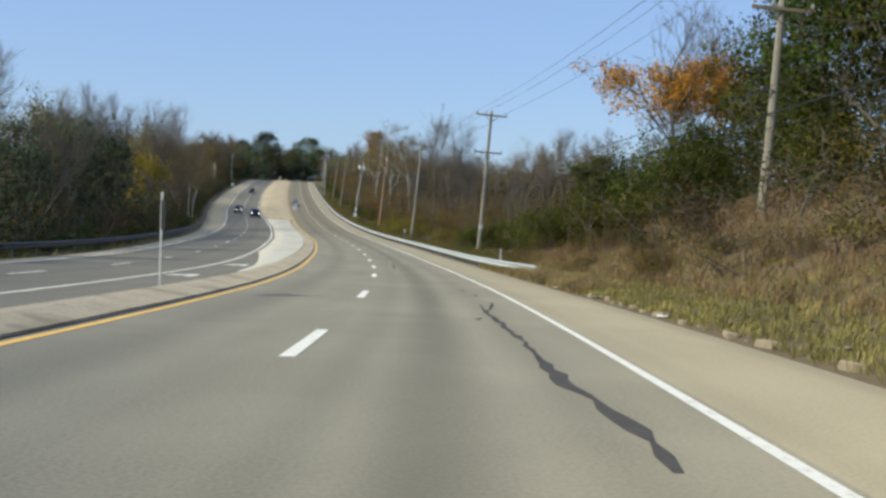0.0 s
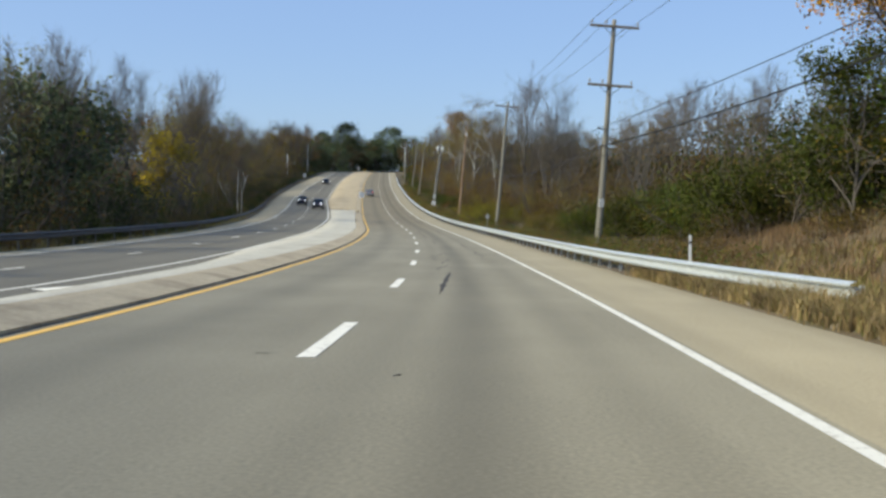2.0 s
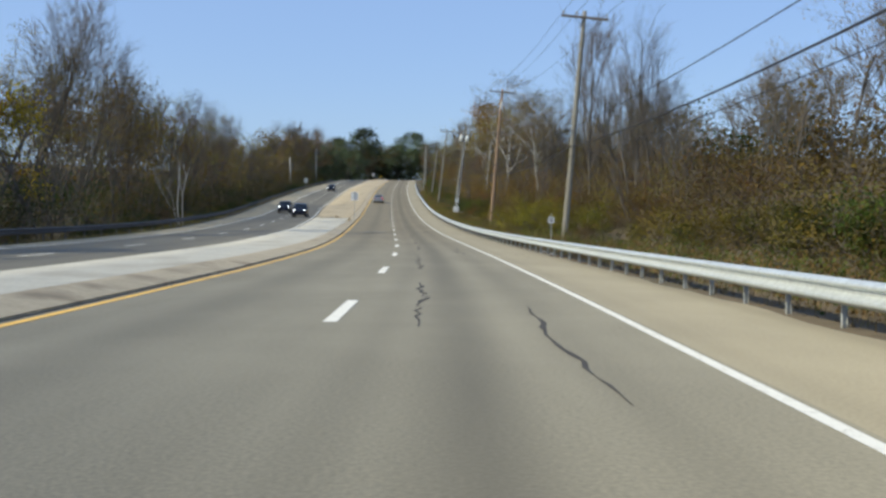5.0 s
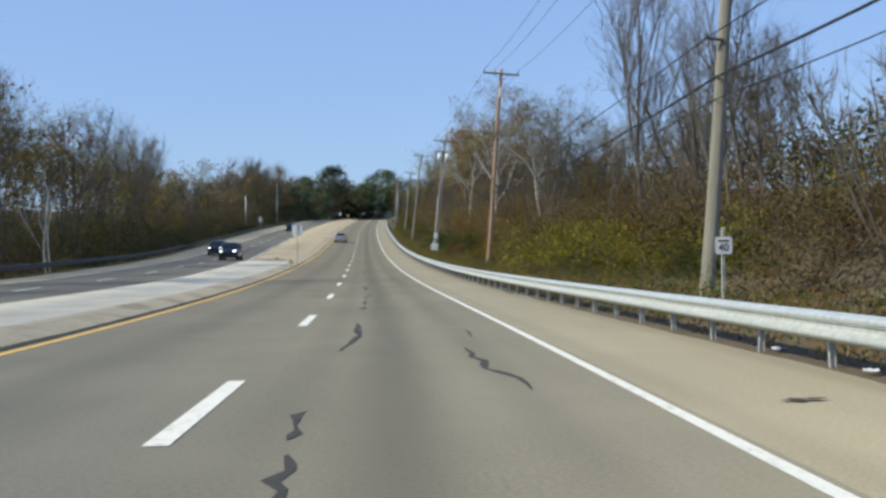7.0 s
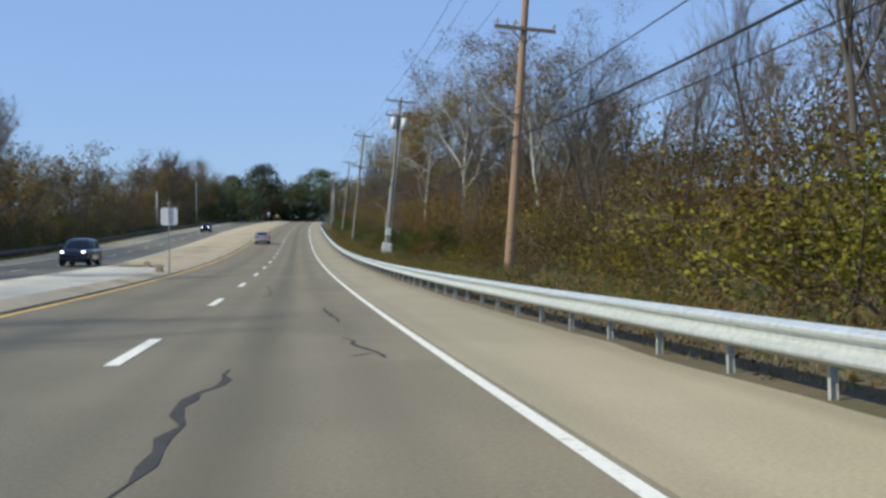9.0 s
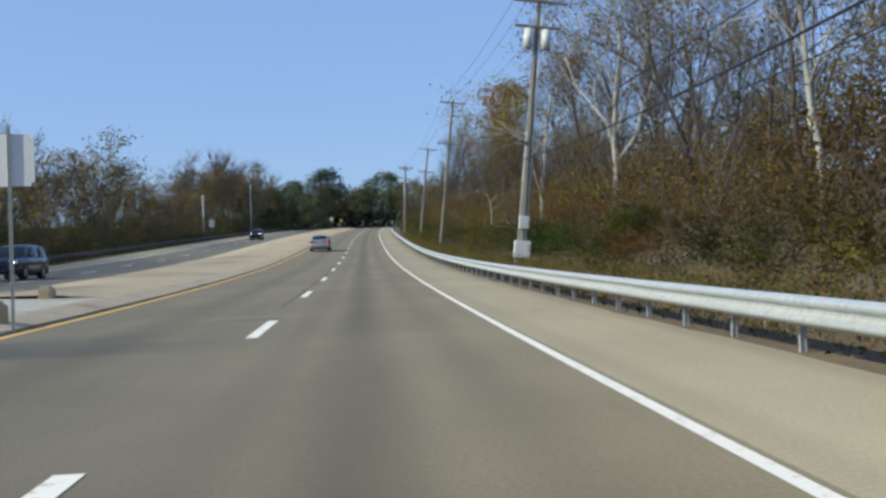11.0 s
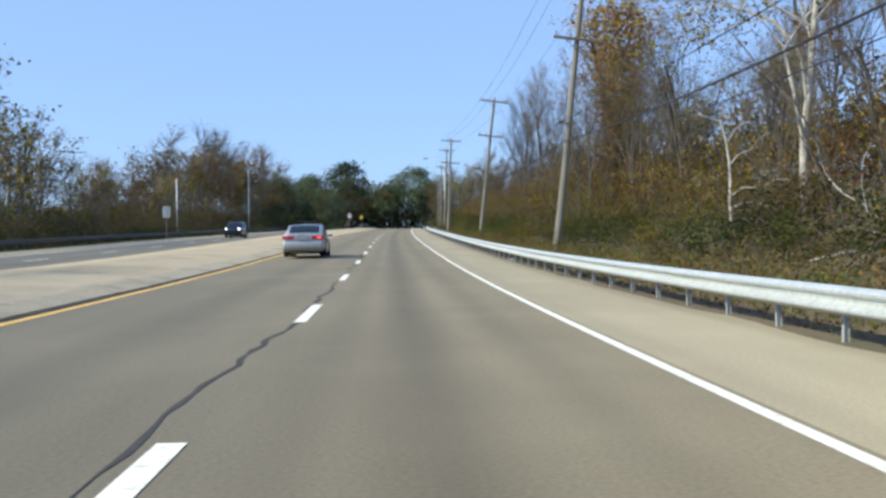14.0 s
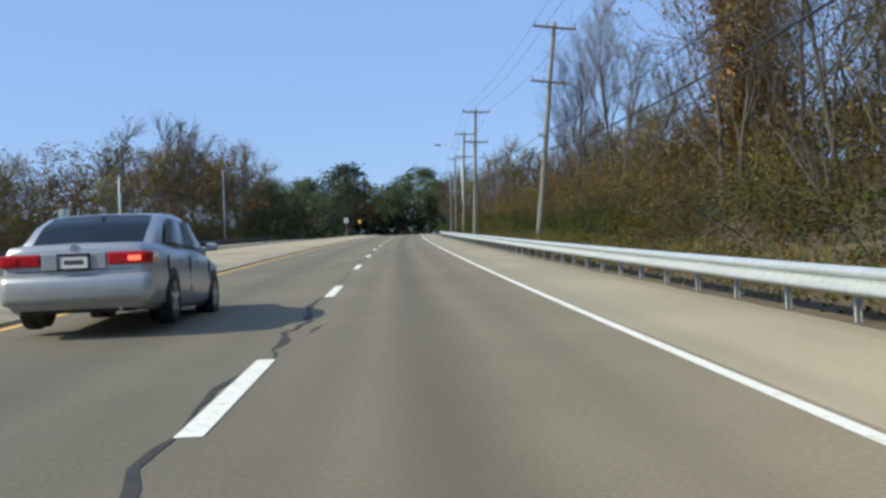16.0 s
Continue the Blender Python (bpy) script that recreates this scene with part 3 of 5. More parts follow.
# the backlit side of this rail is painted in by its dark steel
guardrail("guardrail", "weathered W-beam guardrail beside the opposite carriageway, darkened for its backlit side", rail_left_u, lambda s: left_z(s) + 0.50, -4.0, 440.0, M_ZINC_OLD_SHADE, True, 3.81)


# ---- utility poles ----
def pole(s, u, top, lean, low=None, mat=M_POLE, name="utility_pole", label="", arm=1.2, tall=0.35, transformer=False, conduit=False):
    """A tapered wooden pole with crossarms, braces and insulators; top and low are the arms' heights over the road."""
    gz = ground_dz(s, u) - 0.25
    th = new(name)
    th.matrix_world = frame_at(s, u, gz, lean=lean)
    tagged(th, label or "tall grey weathered wooden utility pole with crossarms behind the guardrail", "utility pole", "utility poles along the road")
    h = (top - gz) / math.cos(radians(lean)) + tall
    rnd = random.Random(int(s))
    bm = bmesh.new()
    n, rings = 12, 9
    prev = None
    for i in range(rings):
        z = h * i / (rings - 1)
        r = 0.165 - 0.06 * i / (rings - 1)
        ring = [bm.verts.new((r * math.cos(a) + 0.02 * math.sin(z * 0.5), r * math.sin(a), z)) for a in (2 * math.pi * j / n for j in range(n))]
        if prev:
            for j in range(n):
                bm.faces.new((prev[j], prev[(j + 1) % n], ring[(j + 1) % n], ring[j]))
        prev = ring
    bm.faces.new(prev)
    part("shaft", bm, mat, th, smooth=True)
    arms = [(h - tall, arm)] + ([((low - gz) / math.cos(radians(lean)), arm * 0.92)] if low else [])
    for k, (z, half) in enumerate(arms):
        bm = bmesh.new()
        box(bm, 0, -0.15, z, 2 * half, 0.10, 0.12, 0.008)
        a = part("crossarm", bm, M_ARM, th)
        for sx in (-1, 1):
            bm = bmesh.new()
            cyl(bm, (sx * 0.55, -0.16, z - 0.03), (0, -0.13, z - 0.50), 0.016, 0.016, 6)
            part("brace", bm, M_ZINC_OLD_SHADE, th)
        for x in (-half + 0.08, -half * 0.35, half - 0.08):
            bm = bmesh.new()
            cyl(bm, (x, -0.15, z + 0.05), (x, -0.15, z + 0.20), 0.02, 0.02, 6)
            cyl(bm, (x, -0.15, z + 0.15), (x, -0.15, z + 0.21), 0.065, 0.055, 8)
            cyl(bm, (x, -0.15, z + 0.22), (x, -0.15, z + 0.28), 0.05, 0.035, 8)
            part("insulator", bm, M_INSUL, th)
    if transformer:
        for k, x in enumerate((-0.42, 0.42)):
            bm = bmesh.new()
            cyl(bm, (x, -0.1, h - 2.6), (x, -0.1, h - 1.7), 0.23, 0.23, 14)
            cyl(bm, (x, -0.1, h - 1.7), (x, -0.1, h - 1.62), 0.23, 0.12, 14)
            part("transformer", bm, M_BOX, th, "grey cylindrical transformer", True)
    if conduit:
        bm = bmesh.new()
        cyl(bm, (0.19, -0.05, 0.6), (0.15, -0.05, h - 1.0), 0.035, 0.035, 8)
        part("conduit", bm, M_SIGN, th, "white conduit running up the pole", True)
        bm = bmesh.new()
        cyl(bm, (-0.19, -0.03, 0.6), (-0.15, -0.05, 6.5), 0.03, 0.03, 8)
        part("conduit", bm, M_BOX, th, "", True)
    return th, h


def plate_on(th, z, w, hgt, mat, name, label, y=-0.19, ink=3):
    bm = bmesh.new()
    box(bm, 0.0, y, z, w, 0.012, hgt, 0.003)
    pl = part(name, bm, mat, th, label)
    for i in range(ink):
        bm = bmesh.new()
        box(bm, 0.0, y - 0.0095, z + hgt * (0.28 - 0.26 * i), w * (0.66 if i != 1 else 0.5), 0.003, hgt * 0.10)
        part("print_bar", bm, M_INK, pl)


def cabinet(th, z, w, hgt, d, mat, label):
    bm = bmesh.new()
    box(bm, 0, -0.17 - d / 2, z, w, d, hgt, 0.02)
    c = part("cabinet", bm, mat, th, label)
    bm = bmesh.new()
    box(bm, 0, -0.17 - d - 0.008, z, w * 0.90, 0.012, hgt * 0.90, 0.006)
    dr = part("door", bm, mat, c)
    bm = bmesh.new()
    box(bm, w * 0.36, -0.17 - d - 0.03, z, 0.03, 0.03, 0.12, 0.006)
    part("latch", bm, M_ZINC_OLD_SHADE, dr)


POLES = [  # s, u, top arm, lean, lower arm, base to arm
    (0.5, 10.0, 12.5, 2.0, 9.5), (46.5, 9.8, 12.8, 2.8, 9.8), (89.6, 5.32, 10.88, 3.3, 8.03), (135.8, 5.02, 11.64, 4.7, None), (180.3, 5.68, 12.83, 4.7, 8.9),
    (226.3, 5.35, 12.5, 6.3, 11.3), (272.8, 5.05, 13.42, 6.9, 9.6), (316.0, 5.42, 11.88, 7.0, 8.85), (349.0, 4.2, 11.03, 3.0, 8.4), (385.0, 5.0, 12.4, 3.0, 9.6), (424.0, 5.5, 12.0, 2.0, 9.0), (462.0, 6.0, 12.0, 2.0, None)]
ARM_TIPS = []
for i, (s, u, top, lean, low) in enumerate(POLES):
    red = i == 4
    th, h = pole(s, u, top, lean, low, M_POLE_RED if red else M_POLE,
                 label="tall reddish-brown wooden utility pole with crossarms" if red else ("wooden utility pole carrying transformers, conduit and pale cabinets" if i == 5 else ""),
                 transformer=i == 5, conduit=i == 5)
    m = th.matrix_world.copy()
    ARM_TIPS.append((m, h - 0.35, ground_dz(s, u)))
    if s < 400:
        bm = bmesh.new()
        gz = ground_dz(s, u)
        box(bm, -0.26, -0.15, 5.88 - 0.6 * gz + 0.20, 0.42, 0.05, 0.06, 0.01)
        cyl(bm, (-0.42, -0.15, 6.08 - 0.6 * gz), (-0.42, -0.15, 6.20 - 0.6 * gz), 0.04, 0.03, 8)
        part("cable_bracket", bm, M_ZINC_OLD_SHADE, th)
    if i == 2:
        plate_on(th, 2.35, 0.27, 0.37, M_SIGN, "notice_plate", "small white notice plate with dark print")
    if i == 5:
        cabinet(th, 0.88, 0.76, 0.80, 0.30, M_SIGN, "large pale metal cabinet")
        for x in (-0.30, 0.30):
            bm = bmesh.new()
            box(bm, x, -0.32, 0.16, 0.05, 0.05, 0.70, 0.006)
            part("cabinet_leg", bm, M_BOX, th)
        bm = bmesh.new()
        box(bm, 0.85, -0.30, 0.50, 0.95, 0.06, 0.06, 0.01)
        box(bm, 1.30, -0.30, 0.25, 0.06, 0.06, 0.62, 0.01)
        part("guard_bracket", bm, M_BOX, th, "pale steel bracket beside the cabinet")
        cabinet(th, 2.15, 0.46, 0.60, 0.26, M_BOX, "smaller grey metal cabinet")
    if i == 4:
        cabinet(th, h - 1.6, 0.16, 0.62, 0.14, M_SIGN, "slim white box high on the pole")


def wire(k, offset, level, r, sag, label):
    """One conductor hung from pole to pole: on the top arms, or at a height over the road."""
    vs, fs = [], []
    sides = 5
    for i in range(len(POLES) - 1):
        a, b = (ARM_TIPS[j][0] @ Vector((offset, -0.15, (ARM_TIPS[j][1] + 0.28) if level == "top" else level + 0.25 - 0.6 * ARM_TIPS[j][2])) for j in (i, i + 1))
        n = 14
        for q in range(n + (i == len(POLES) - 2)):
            f = q / n
            p = a.lerp(b, f)
            p.z -= sag * 4 * f * (1 - f)
            for e in range(sides):
                an = 2 * math.pi * e / sides
                vs.append(p + Vector((r * math.cos(an), 0, r * math.sin(an))))
    rows = len(vs) // sides
    for i in range(rows - 1):
        for e in range(sides):
            a, b = i * sides + e, i * sides + (e + 1) % sides
            fs.append((a, b, b + sides, a + sides))
    tagged(new("overhead_wire", mesh_of("overhead_wire", vs, fs, M_CABLE)), label, "power line", "wires between the poles")


wire(0, -1.1, "top", 0.011, 0.5, "thin black power wire strung between the poles")
wire(1, -0.42, "top", 0.011, 0.55, "thin black power wire strung between the poles")
wire(2, 1.1, "top", 0.011, 0.5, "thin black power wire strung between the poles")
wire(3, -0.42, 5.85, 0.016, 0.35, "black cable strung between the poles")
wire(4, -0.14, 5.02, 0.030, 0.45, "thick black cable bundle strung between the poles")
wire(5, -0.14, 4.52, 0.014, 0.5, "thin black cable strung between the poles")


# ---- signs and posts ----
def sign(s, u, zc, w, hgt, face, dz, label, turn=0.0, bars=3, name="road_sign", back=False, round_post=False):
    th = tagged(new(name), label, "road sign")
    th.matrix_world = frame_at(s, u, dz, turn)
    bm = bmesh.new()
    box(bm, -0.02, 0, zc / 2 + hgt / 4, 0.006, 0.045, zc + hgt / 2 + 0.3)
    box(bm, 0.02, 0, zc / 2 + hgt / 4, 0.006, 0.045, zc + hgt / 2 + 0.3)
    box(bm, 0, 0.02, zc / 2 + hgt / 4, 0.04, 0.006, zc + hgt / 2 + 0.3)
    part("post", bm, M_POST_PALE, th)
    bm = bmesh.new()
    front = 0.035 if back else -0.035
    box(bm, 0, front, zc, w, 0.006, hgt)
    bmesh.ops.bevel(bm, geom=[e for e in bm.edges if abs(e.verts[0].co.y - e.verts[1].co.y) > 0.003], offset=min(w, hgt) * 0.08, segments=3, affect="EDGES")
    pl = part("panel", bm, face, th)
    for i in range(bars):
        bm = bmesh.new()
        box(bm, 0, -0.042, zc + hgt * (0.26 - 0.26 * i), w * (0.62 - 0.1 * (i % 2)), 0.003, hgt * 0.12)
        part("print_bar", bm, M_INK, pl)
    return th


limit = sign(130.6, 3.6, 1.42, 0.29, 0.29, M_SIGN, -0.1, "small white speed sign with black figures on a steel post", bars=0)
board = next(o for o in limit.children if o.name.startswith("panel"))
bm = bmesh.new()
box(bm, 0, -0.0405, 1.42 + 0.075, 0.19, 0.003, 0.032)
part("print_bar", bm, M_INK, board)
figures = bpy.data.curves.new("figures", "FONT")
figures.body, figures.size, figures.align_x, figures.align_y, figures.extrude, figures.offset = "40", 0.18, "CENTER", "CENTER", 0.001, 0.003
child("figures", figures, board, pose(0, -0.0405, 1.42 - 0.04, 90), "black figures 40")
figures.materials.append(M_INK)
sign(328.0, -24.2, 2.75, 0.75, 1.1, M_SIGN_BACK, 0.0, "grey aluminium back of a large road sign", bars=0, back=True)
sign(415.0, -11.4, 2.6, 0.6, 0.75, M_SIGN, 0.1, "white road sign on the far median")
sign(402.0, -8.6, 2.2, 0.42, 0.5, M_SIGN_YEL, 0.15, "yellow warning sign at the median", bars=0)
sign(33.4, -7.75, 1.55, 0.3, 0.64, M_SIGN_DARK, 0.1, "median road sign turned edge-on to the carriageway", turn=87, bars=0)
sign(196.0, -7.72, 2.70, 0.80, 0.86, M_SIGN, 0.14, "pale back of a square road sign in the median", bars=0, back=True)


def marker_post(s, u, h, label):
    th = tagged(new("marker_post"), label, "post")
    th.matrix_world = frame_at(s, u, ground_dz(s, u) - 0.1, lean=-1.0)
    bm = bmesh.new()
    box(bm, 0, 0, h / 2, 0.06, 0.02, h, 0.006)
    part("shaft", bm, M_SIGN, th)
    bm = bmesh.new()
    box(bm, 0, -0.013, h - 0.16, 0.05, 0.006, 0.06)
    part("reflector", bm, M_INK, th)


marker_post(61.0, 2.62, 1.18, "slim white marker post at the guardrail's end")


def light_pole(s, u, h, arm, label):
    th = tagged(new("street_lamp"), label, "street lamp")
    th.matrix_world = frame_at(s, u, ground_dz(s, u) - 0.2)
    bm = bmesh.new()
    cyl(bm, (0, 0, 0), (0, 0, h), 0.13, 0.07, 10)
    part("shaft", bm, M_BOX, th, smooth=True)
    if arm:
        bm = bmesh.new()
        cyl(bm, (0, 0, h - 0.3), (arm * 0.6, 0, h + 0.35), 0.04, 0.035, 8)
        cyl(bm, (arm * 0.6, 0, h + 0.35), (arm, 0, h + 0.4), 0.035, 0.03, 8)
        part("arm", bm, M_BOX, th, smooth=True)
        bm = bmesh.new()
        box(bm, arm + 0.25 * (1 if arm > 0 else -1), 0, h + 0.38, 0.75, 0.3, 0.15, 0.05)
        part("lamp_head", bm, M_ZINC_OLD_SHADE, th)


light_pole(385.5, 5.2, 10.9, -2.6, "far street lamp with a bracket arm over the road")
light_pole(416.0, -30.0, 12.0, 0, "plain grey pole standing before the far woods")
light_pole(372.0, -33.0, 9.0, 0, "plain grey pole standing before the far woods")


def median_nose(s, u, label):
    th = tagged(new("median_block"), label, "kerb block")
    th.matrix_world = frame_at(s, u, 0.1)
    bm = bmesh.new()
    box(bm, 0, 0, 0.16, 0.34, 0.5, 0.36, 0.06)
    part("body", bm, M_STRIP, th)
    bm = bmesh.new()
    box(bm, 0, -0.02, 0.36, 0.24, 0.36, 0.10, 0.04)
    part("cap", bm, M_KERB, th)


median_nose(196.8, -8.3, "low tan concrete block at the end of the pale slab")
median_nose(206.0, -10.2, "low tan concrete block at the end of the pale slab")

# ---- plants ----
M_TWIG = surface("twig_bark", (0.125, 0.105, 0.084), (0.215, 0.182, 0.146), 2.0, 0.95)


def tube(V, F, p0, p1, r0, r1, n):
    d = (p1 - p0)
    a = d.orthogonal().normalized()
    b = d.cross(a).normalized()
    k = len(V)
    for p, r in ((p0, r0), (p1, r1)):
        for j in range(n):
            t = 2 * math.pi * j / n
            V.append(p + a * (r * math.cos(t)) + b * (r * math.sin(t)))
    for j in range(n):
        F.append((k + j, k + (j + 1) % n, k + n + (j + 1) % n, k + n + j))


def aside(rnd, d, angle):
    """The way d turned aside by an angle, to any side."""
    ax = d.orthogonal().normalized()
    ax.rotate(Matrix.Rotation(rnd.uniform(0, 2 * math.pi), 3, d))
    q = d.copy()
    q.rotate(Matrix.Rotation(angle, 3, ax))
    return q


def skeleton(seed, height, kids, first=0.35, spread=0.75, reach=0.62, rise=0.10, wob=0.10, girth=0.018, twigs=5, twig_len=0.9, twig_w=0.022, forks=1):
    """Wood of a tree: tapered limbs and fine twigs; gives both and the places where leaves hang."""
    rnd = random.Random(seed)
    V, F, TV, TF, tips = [], [], [], [], []
    sides = (8, 5, 3, 3)
    last = len(kids)

    def branch(p, d, length, r, lev):
        n = (7, 4, 3, 1)[min(lev, 3)]
        pts = [(p, d, r)]
        for i in range(n):
            w = wob * (0.6 if lev == 0 else 1.6)
            d = (d + Vector((rnd.gauss(0, w), rnd.gauss(0, w), rnd.gauss(0, w) + rise * (lev > 0)))).normalized()
            q = p + d * (length / n)
            r2 = r * (1 - 0.62 / n)
            tube(V, F, p, q, r, r2, sides[min(lev, 3)])
            p, r = q, r2
            pts.append((p, d, r))
        if lev < last:
            for c in range(kids[lev]):
                f = first + (1 - first) * (c + rnd.random()) / kids[lev] if lev == 0 else rnd.uniform(0.25, 1.0)
                x = f * n
                i = min(int(x), n - 1)
                a, b = pts[i], pts[i + 1]
                pos = a[0].lerp(b[0], x - i)
                ang = rnd.uniform(0.55, 1.25) * spread
                L = length * (reach * (1.25 - 0.65 * f) if lev == 0 else rnd.uniform(0.42, 0.68))
                branch(pos, aside(rnd, a[1], ang), L, a[2] * (0.55 if lev == 0 else 0.6), lev + 1)
        else:
            for c in range(twigs):
                x = rnd.uniform(0.2, 1.0) * n
                i = min(int(x), n - 1)
                pos = pts[i][0].lerp(pts[i + 1][0], x - i)
                e = aside(rnd, pts[i][1], rnd.uniform(0.2, 0.9))
                e.z += 0.15
                side = e.orthogonal().normalized() * twig_w * rnd.uniform(0.5, 1.0)
                k = len(TV)
                end = pos + e * twig_len * rnd.uniform(0.5, 1.2)
                TV.extend((pos - side, pos + side, end))
                TF.append((k, k + 1, k + 2))
                tips.append((pos.lerp(end, 0.6)))
    for f in range(forks):
        d0 = Vector((rnd.gauss(0, 0.05 if forks == 1 else 0.22), rnd.gauss(0, 0.05 if forks == 1 else 0.22), 1)).normalized()
        branch(Vector((rnd.gauss(0, 0.12 * (forks - 1)), rnd.gauss(0, 0.12 * (forks - 1)), -0.3)), d0, height * 0.80, height * girth, 0)
    return V, F, TV, TF, tips


def leaves(seed, places, per, size, spread, mat, name="crown", whole=False, soft=0.88):
    """Many small leaves strewn about the places given, the upper sides turned outwards as leaves turn to the light."""
    rg = np.random.default_rng(seed)
    c = np.repeat(np.array([tuple(p) for p in places]), per, axis=0)
    n = len(c)
    heart = np.array([c[:, 0].mean(), c[:, 1].mean(), np.percentile(c[:, 2], 30)])
    c = c + rg.normal(0, spread, (n, 3)) * np.array([1, 1, 0.8])
    a = rg.normal(size=(n, 3))
    a /= np.linalg.norm(a, axis=1)[:, None]
    b = np.cross(a, rg.normal(size=(n, 3)))
    b /= np.linalg.norm(b, axis=1)[:, None]
    out = c - heart
    out /= np.linalg.norm(out, axis=1)[:, None] + 1e-6
    out = out + np.array([0, 0, 0.35])
    face = np.cross(a, b)
    b = np.where((face * out).sum(1)[:, None] < 0, -b, b)
    face = np.cross(a, b)
    s = size * rg.uniform(0.55, 1.25, n)[:, None]
    if whole:
        v = np.stack([c - a * s * 0.5, c + b * s * 0.33 + a * s * 0.08, c + a * s * 0.55, c - b * s * 0.33 + a * s * 0.08], 1).reshape(-1, 3)
    else:
        k = rg.uniform(-0.25, 0.25, n)[:, None]
        v = np.stack([c - a * s * 0.5, c + b * s * 0.42 + a * s * (0.3 - k), c - b * s * 0.42 + a * s * (0.2 + k)], 1).reshape(-1, 3)
    q = 4 if whole else 3
    f = np.arange(q * n).reshape(n, -1)
    me = mesh_of(name, v.tolist(), f.tolist(), mat)
    if soft:
        nrm = -face * (1 - soft) + out * soft if (np.cross(v[1] - v[0], v[2] - v[0]) @ face[0]) < 0 else face * (1 - soft) + out * soft
        nrm /= np.linalg.norm(nrm, axis=1)[:, None]
        me.normals_split_custom_set_from_vertices(np.repeat(nrm, q, axis=0).tolist())
    return me


def tree(name, label, category, wood, bark, leaf=None, group=""):
    """A tree or shrub at the world's origin from its wood and its leaf meshes."""
    V, F, TV, TF, tips = wood
    th = tagged(new(name), label, category, group)
    tw = child("trunk" if category == "tree" else "stem_growth", mesh_of("trunk", V, F, M_STEM if category in ("bush", "thicket") else bark, True), th)
    if category != "tree":
        tagged(tw, kind="stuff")
    if TV:
        tagged(child("twig_growth", mesh_of("twig_growth", TV, TF, M_TWIG), th), kind="stuff")
    for me in leaf or ():
        child("crown", me, th)
    return th


def thin(tips, keep, seed):
    r = random.Random(seed)
    return [t for t in tips if r.random() < keep]


KINDS = {}


def kind(key, th):
    KINDS[key] = [th, False]


def plant(key, s, u, size=1.0, turn=None, lean=0.0, sink=0.1, wide=1.0):
    th, used = KINDS[key]
    rnd = random.Random(int(s * 131 + u * 977) & 0xFFFFFF)
    m = frame_at(s, u, ground_dz(s, u) - sink, turn if turn is not None else rnd.uniform(0, 360), lean) @ Matrix.Diagonal((size * wide, size * wide, size, 1))
    if used:
        return copy_thing(th, m @ Matrix.Diagonal((*(1 / k for k in th.scale), 1)))
    KINDS[key][1] = True
    th.matrix_basis = m
    return th


# bare trees
for i, (h, fk) in enumerate(((13.0, 1), (12.0, 2), (14.5, 1))):
    w = skeleton(20 + i, h, (12, 6, 4) if fk == 1 else (8, 5, 4), 0.30, 0.42, 0.50, 0.20, 0.07, 0.0078, 6, 1.0, 0.012, fk)
    kind("bare%d" % i, tree("bare_tree", "leafless grey-brown tree with fine upright twigs", "tree", w, M_BARK, group="roadside woods"))
# far, lighter ones
for i in range(2):
    w = skeleton(40 + i, 12.0, (8, 5), 0.25, 0.6, 0.52, 0.10, 0.10, 0.011, 9, 1.7, 0.035)
    kind("back_bare%d" % i, tree("bare_tree", "leafless grey tree deep in the woods", "tree", w, M_BARK, [leaves(41 + i, thin(w[4], 0.2, i), 1, 0.24, 0.3, L_BROWN)], "roadside woods"))
# trees that keep some brown leaves
for i, (mat, keep, per) in enumerate(((L_BROWN, 0.9, 5), (L_RUST, 0.85, 4), (L_OLIVE, 0.85, 5))):
    w = skeleton(60 + i, 10.5, (8, 5, 3), 0.2, 0.75, 0.60, 0.06, 0.12, 0.011, 4, 0.8, 0.014)
    nm = ("dull brown", "rusty", "yellowish-olive")[i]
    kind("leafy%d" % i, tree("deciduous_tree", "tree with thinning %s autumn leaves" % nm, "tree", w, M_BARK, [leaves(63 + i, thin(w[4], keep, i), per + 2, 0.115, 0.26, mat)], "roadside woods"))
for i, mat in enumerate((L_BROWN, L_RUST, L_OLIVE)):
    w = skeleton(80 + i, 10.0, (8, 5), 0.15, 0.75, 0.6, 0.06, 0.12, 0.011, 7, 1.3, 0.03)
    kind("back_leafy%d" % i, tree("deciduous_tree", "tree with %s leaves deep in the woods" % ("brown", "rusty", "olive")[i], "tree", w, M_BARK, [leaves(84 + i, w[4], 3, 0.31, 0.45, mat)], "roadside woods"))
# orange maple, small yellow tree
w = skeleton(90, 14.0, (10, 6, 5), 0.2, 0.75, 0.58, 0.08, 0.10, 0.013, 5, 0.9, 0.014)
kind("maple", tree("maple_tree", "tall half-bare tree with bright orange leaves", "tree", w, M_BARK, [leaves(91, thin([t for t in w[4] if t.z < 11.4], 0.85, 3), 11, 0.24, 0.36, L_ORANGE)]))
w = skeleton(92, 6.4, (11, 5, 3), 0.22, 0.85, 0.50, 0.06, 0.16, 0.012, 4, 0.5, 0.012)
kind("yellow", tree("yellow_tree", "small open tree with golden yellow leaves", "tree", w, M_BARK, [leaves(93, thin([t for t in w[4] if t.z > 1.6], 0.8, 4), 7, 0.15, 0.17, L_YELLOW)]))
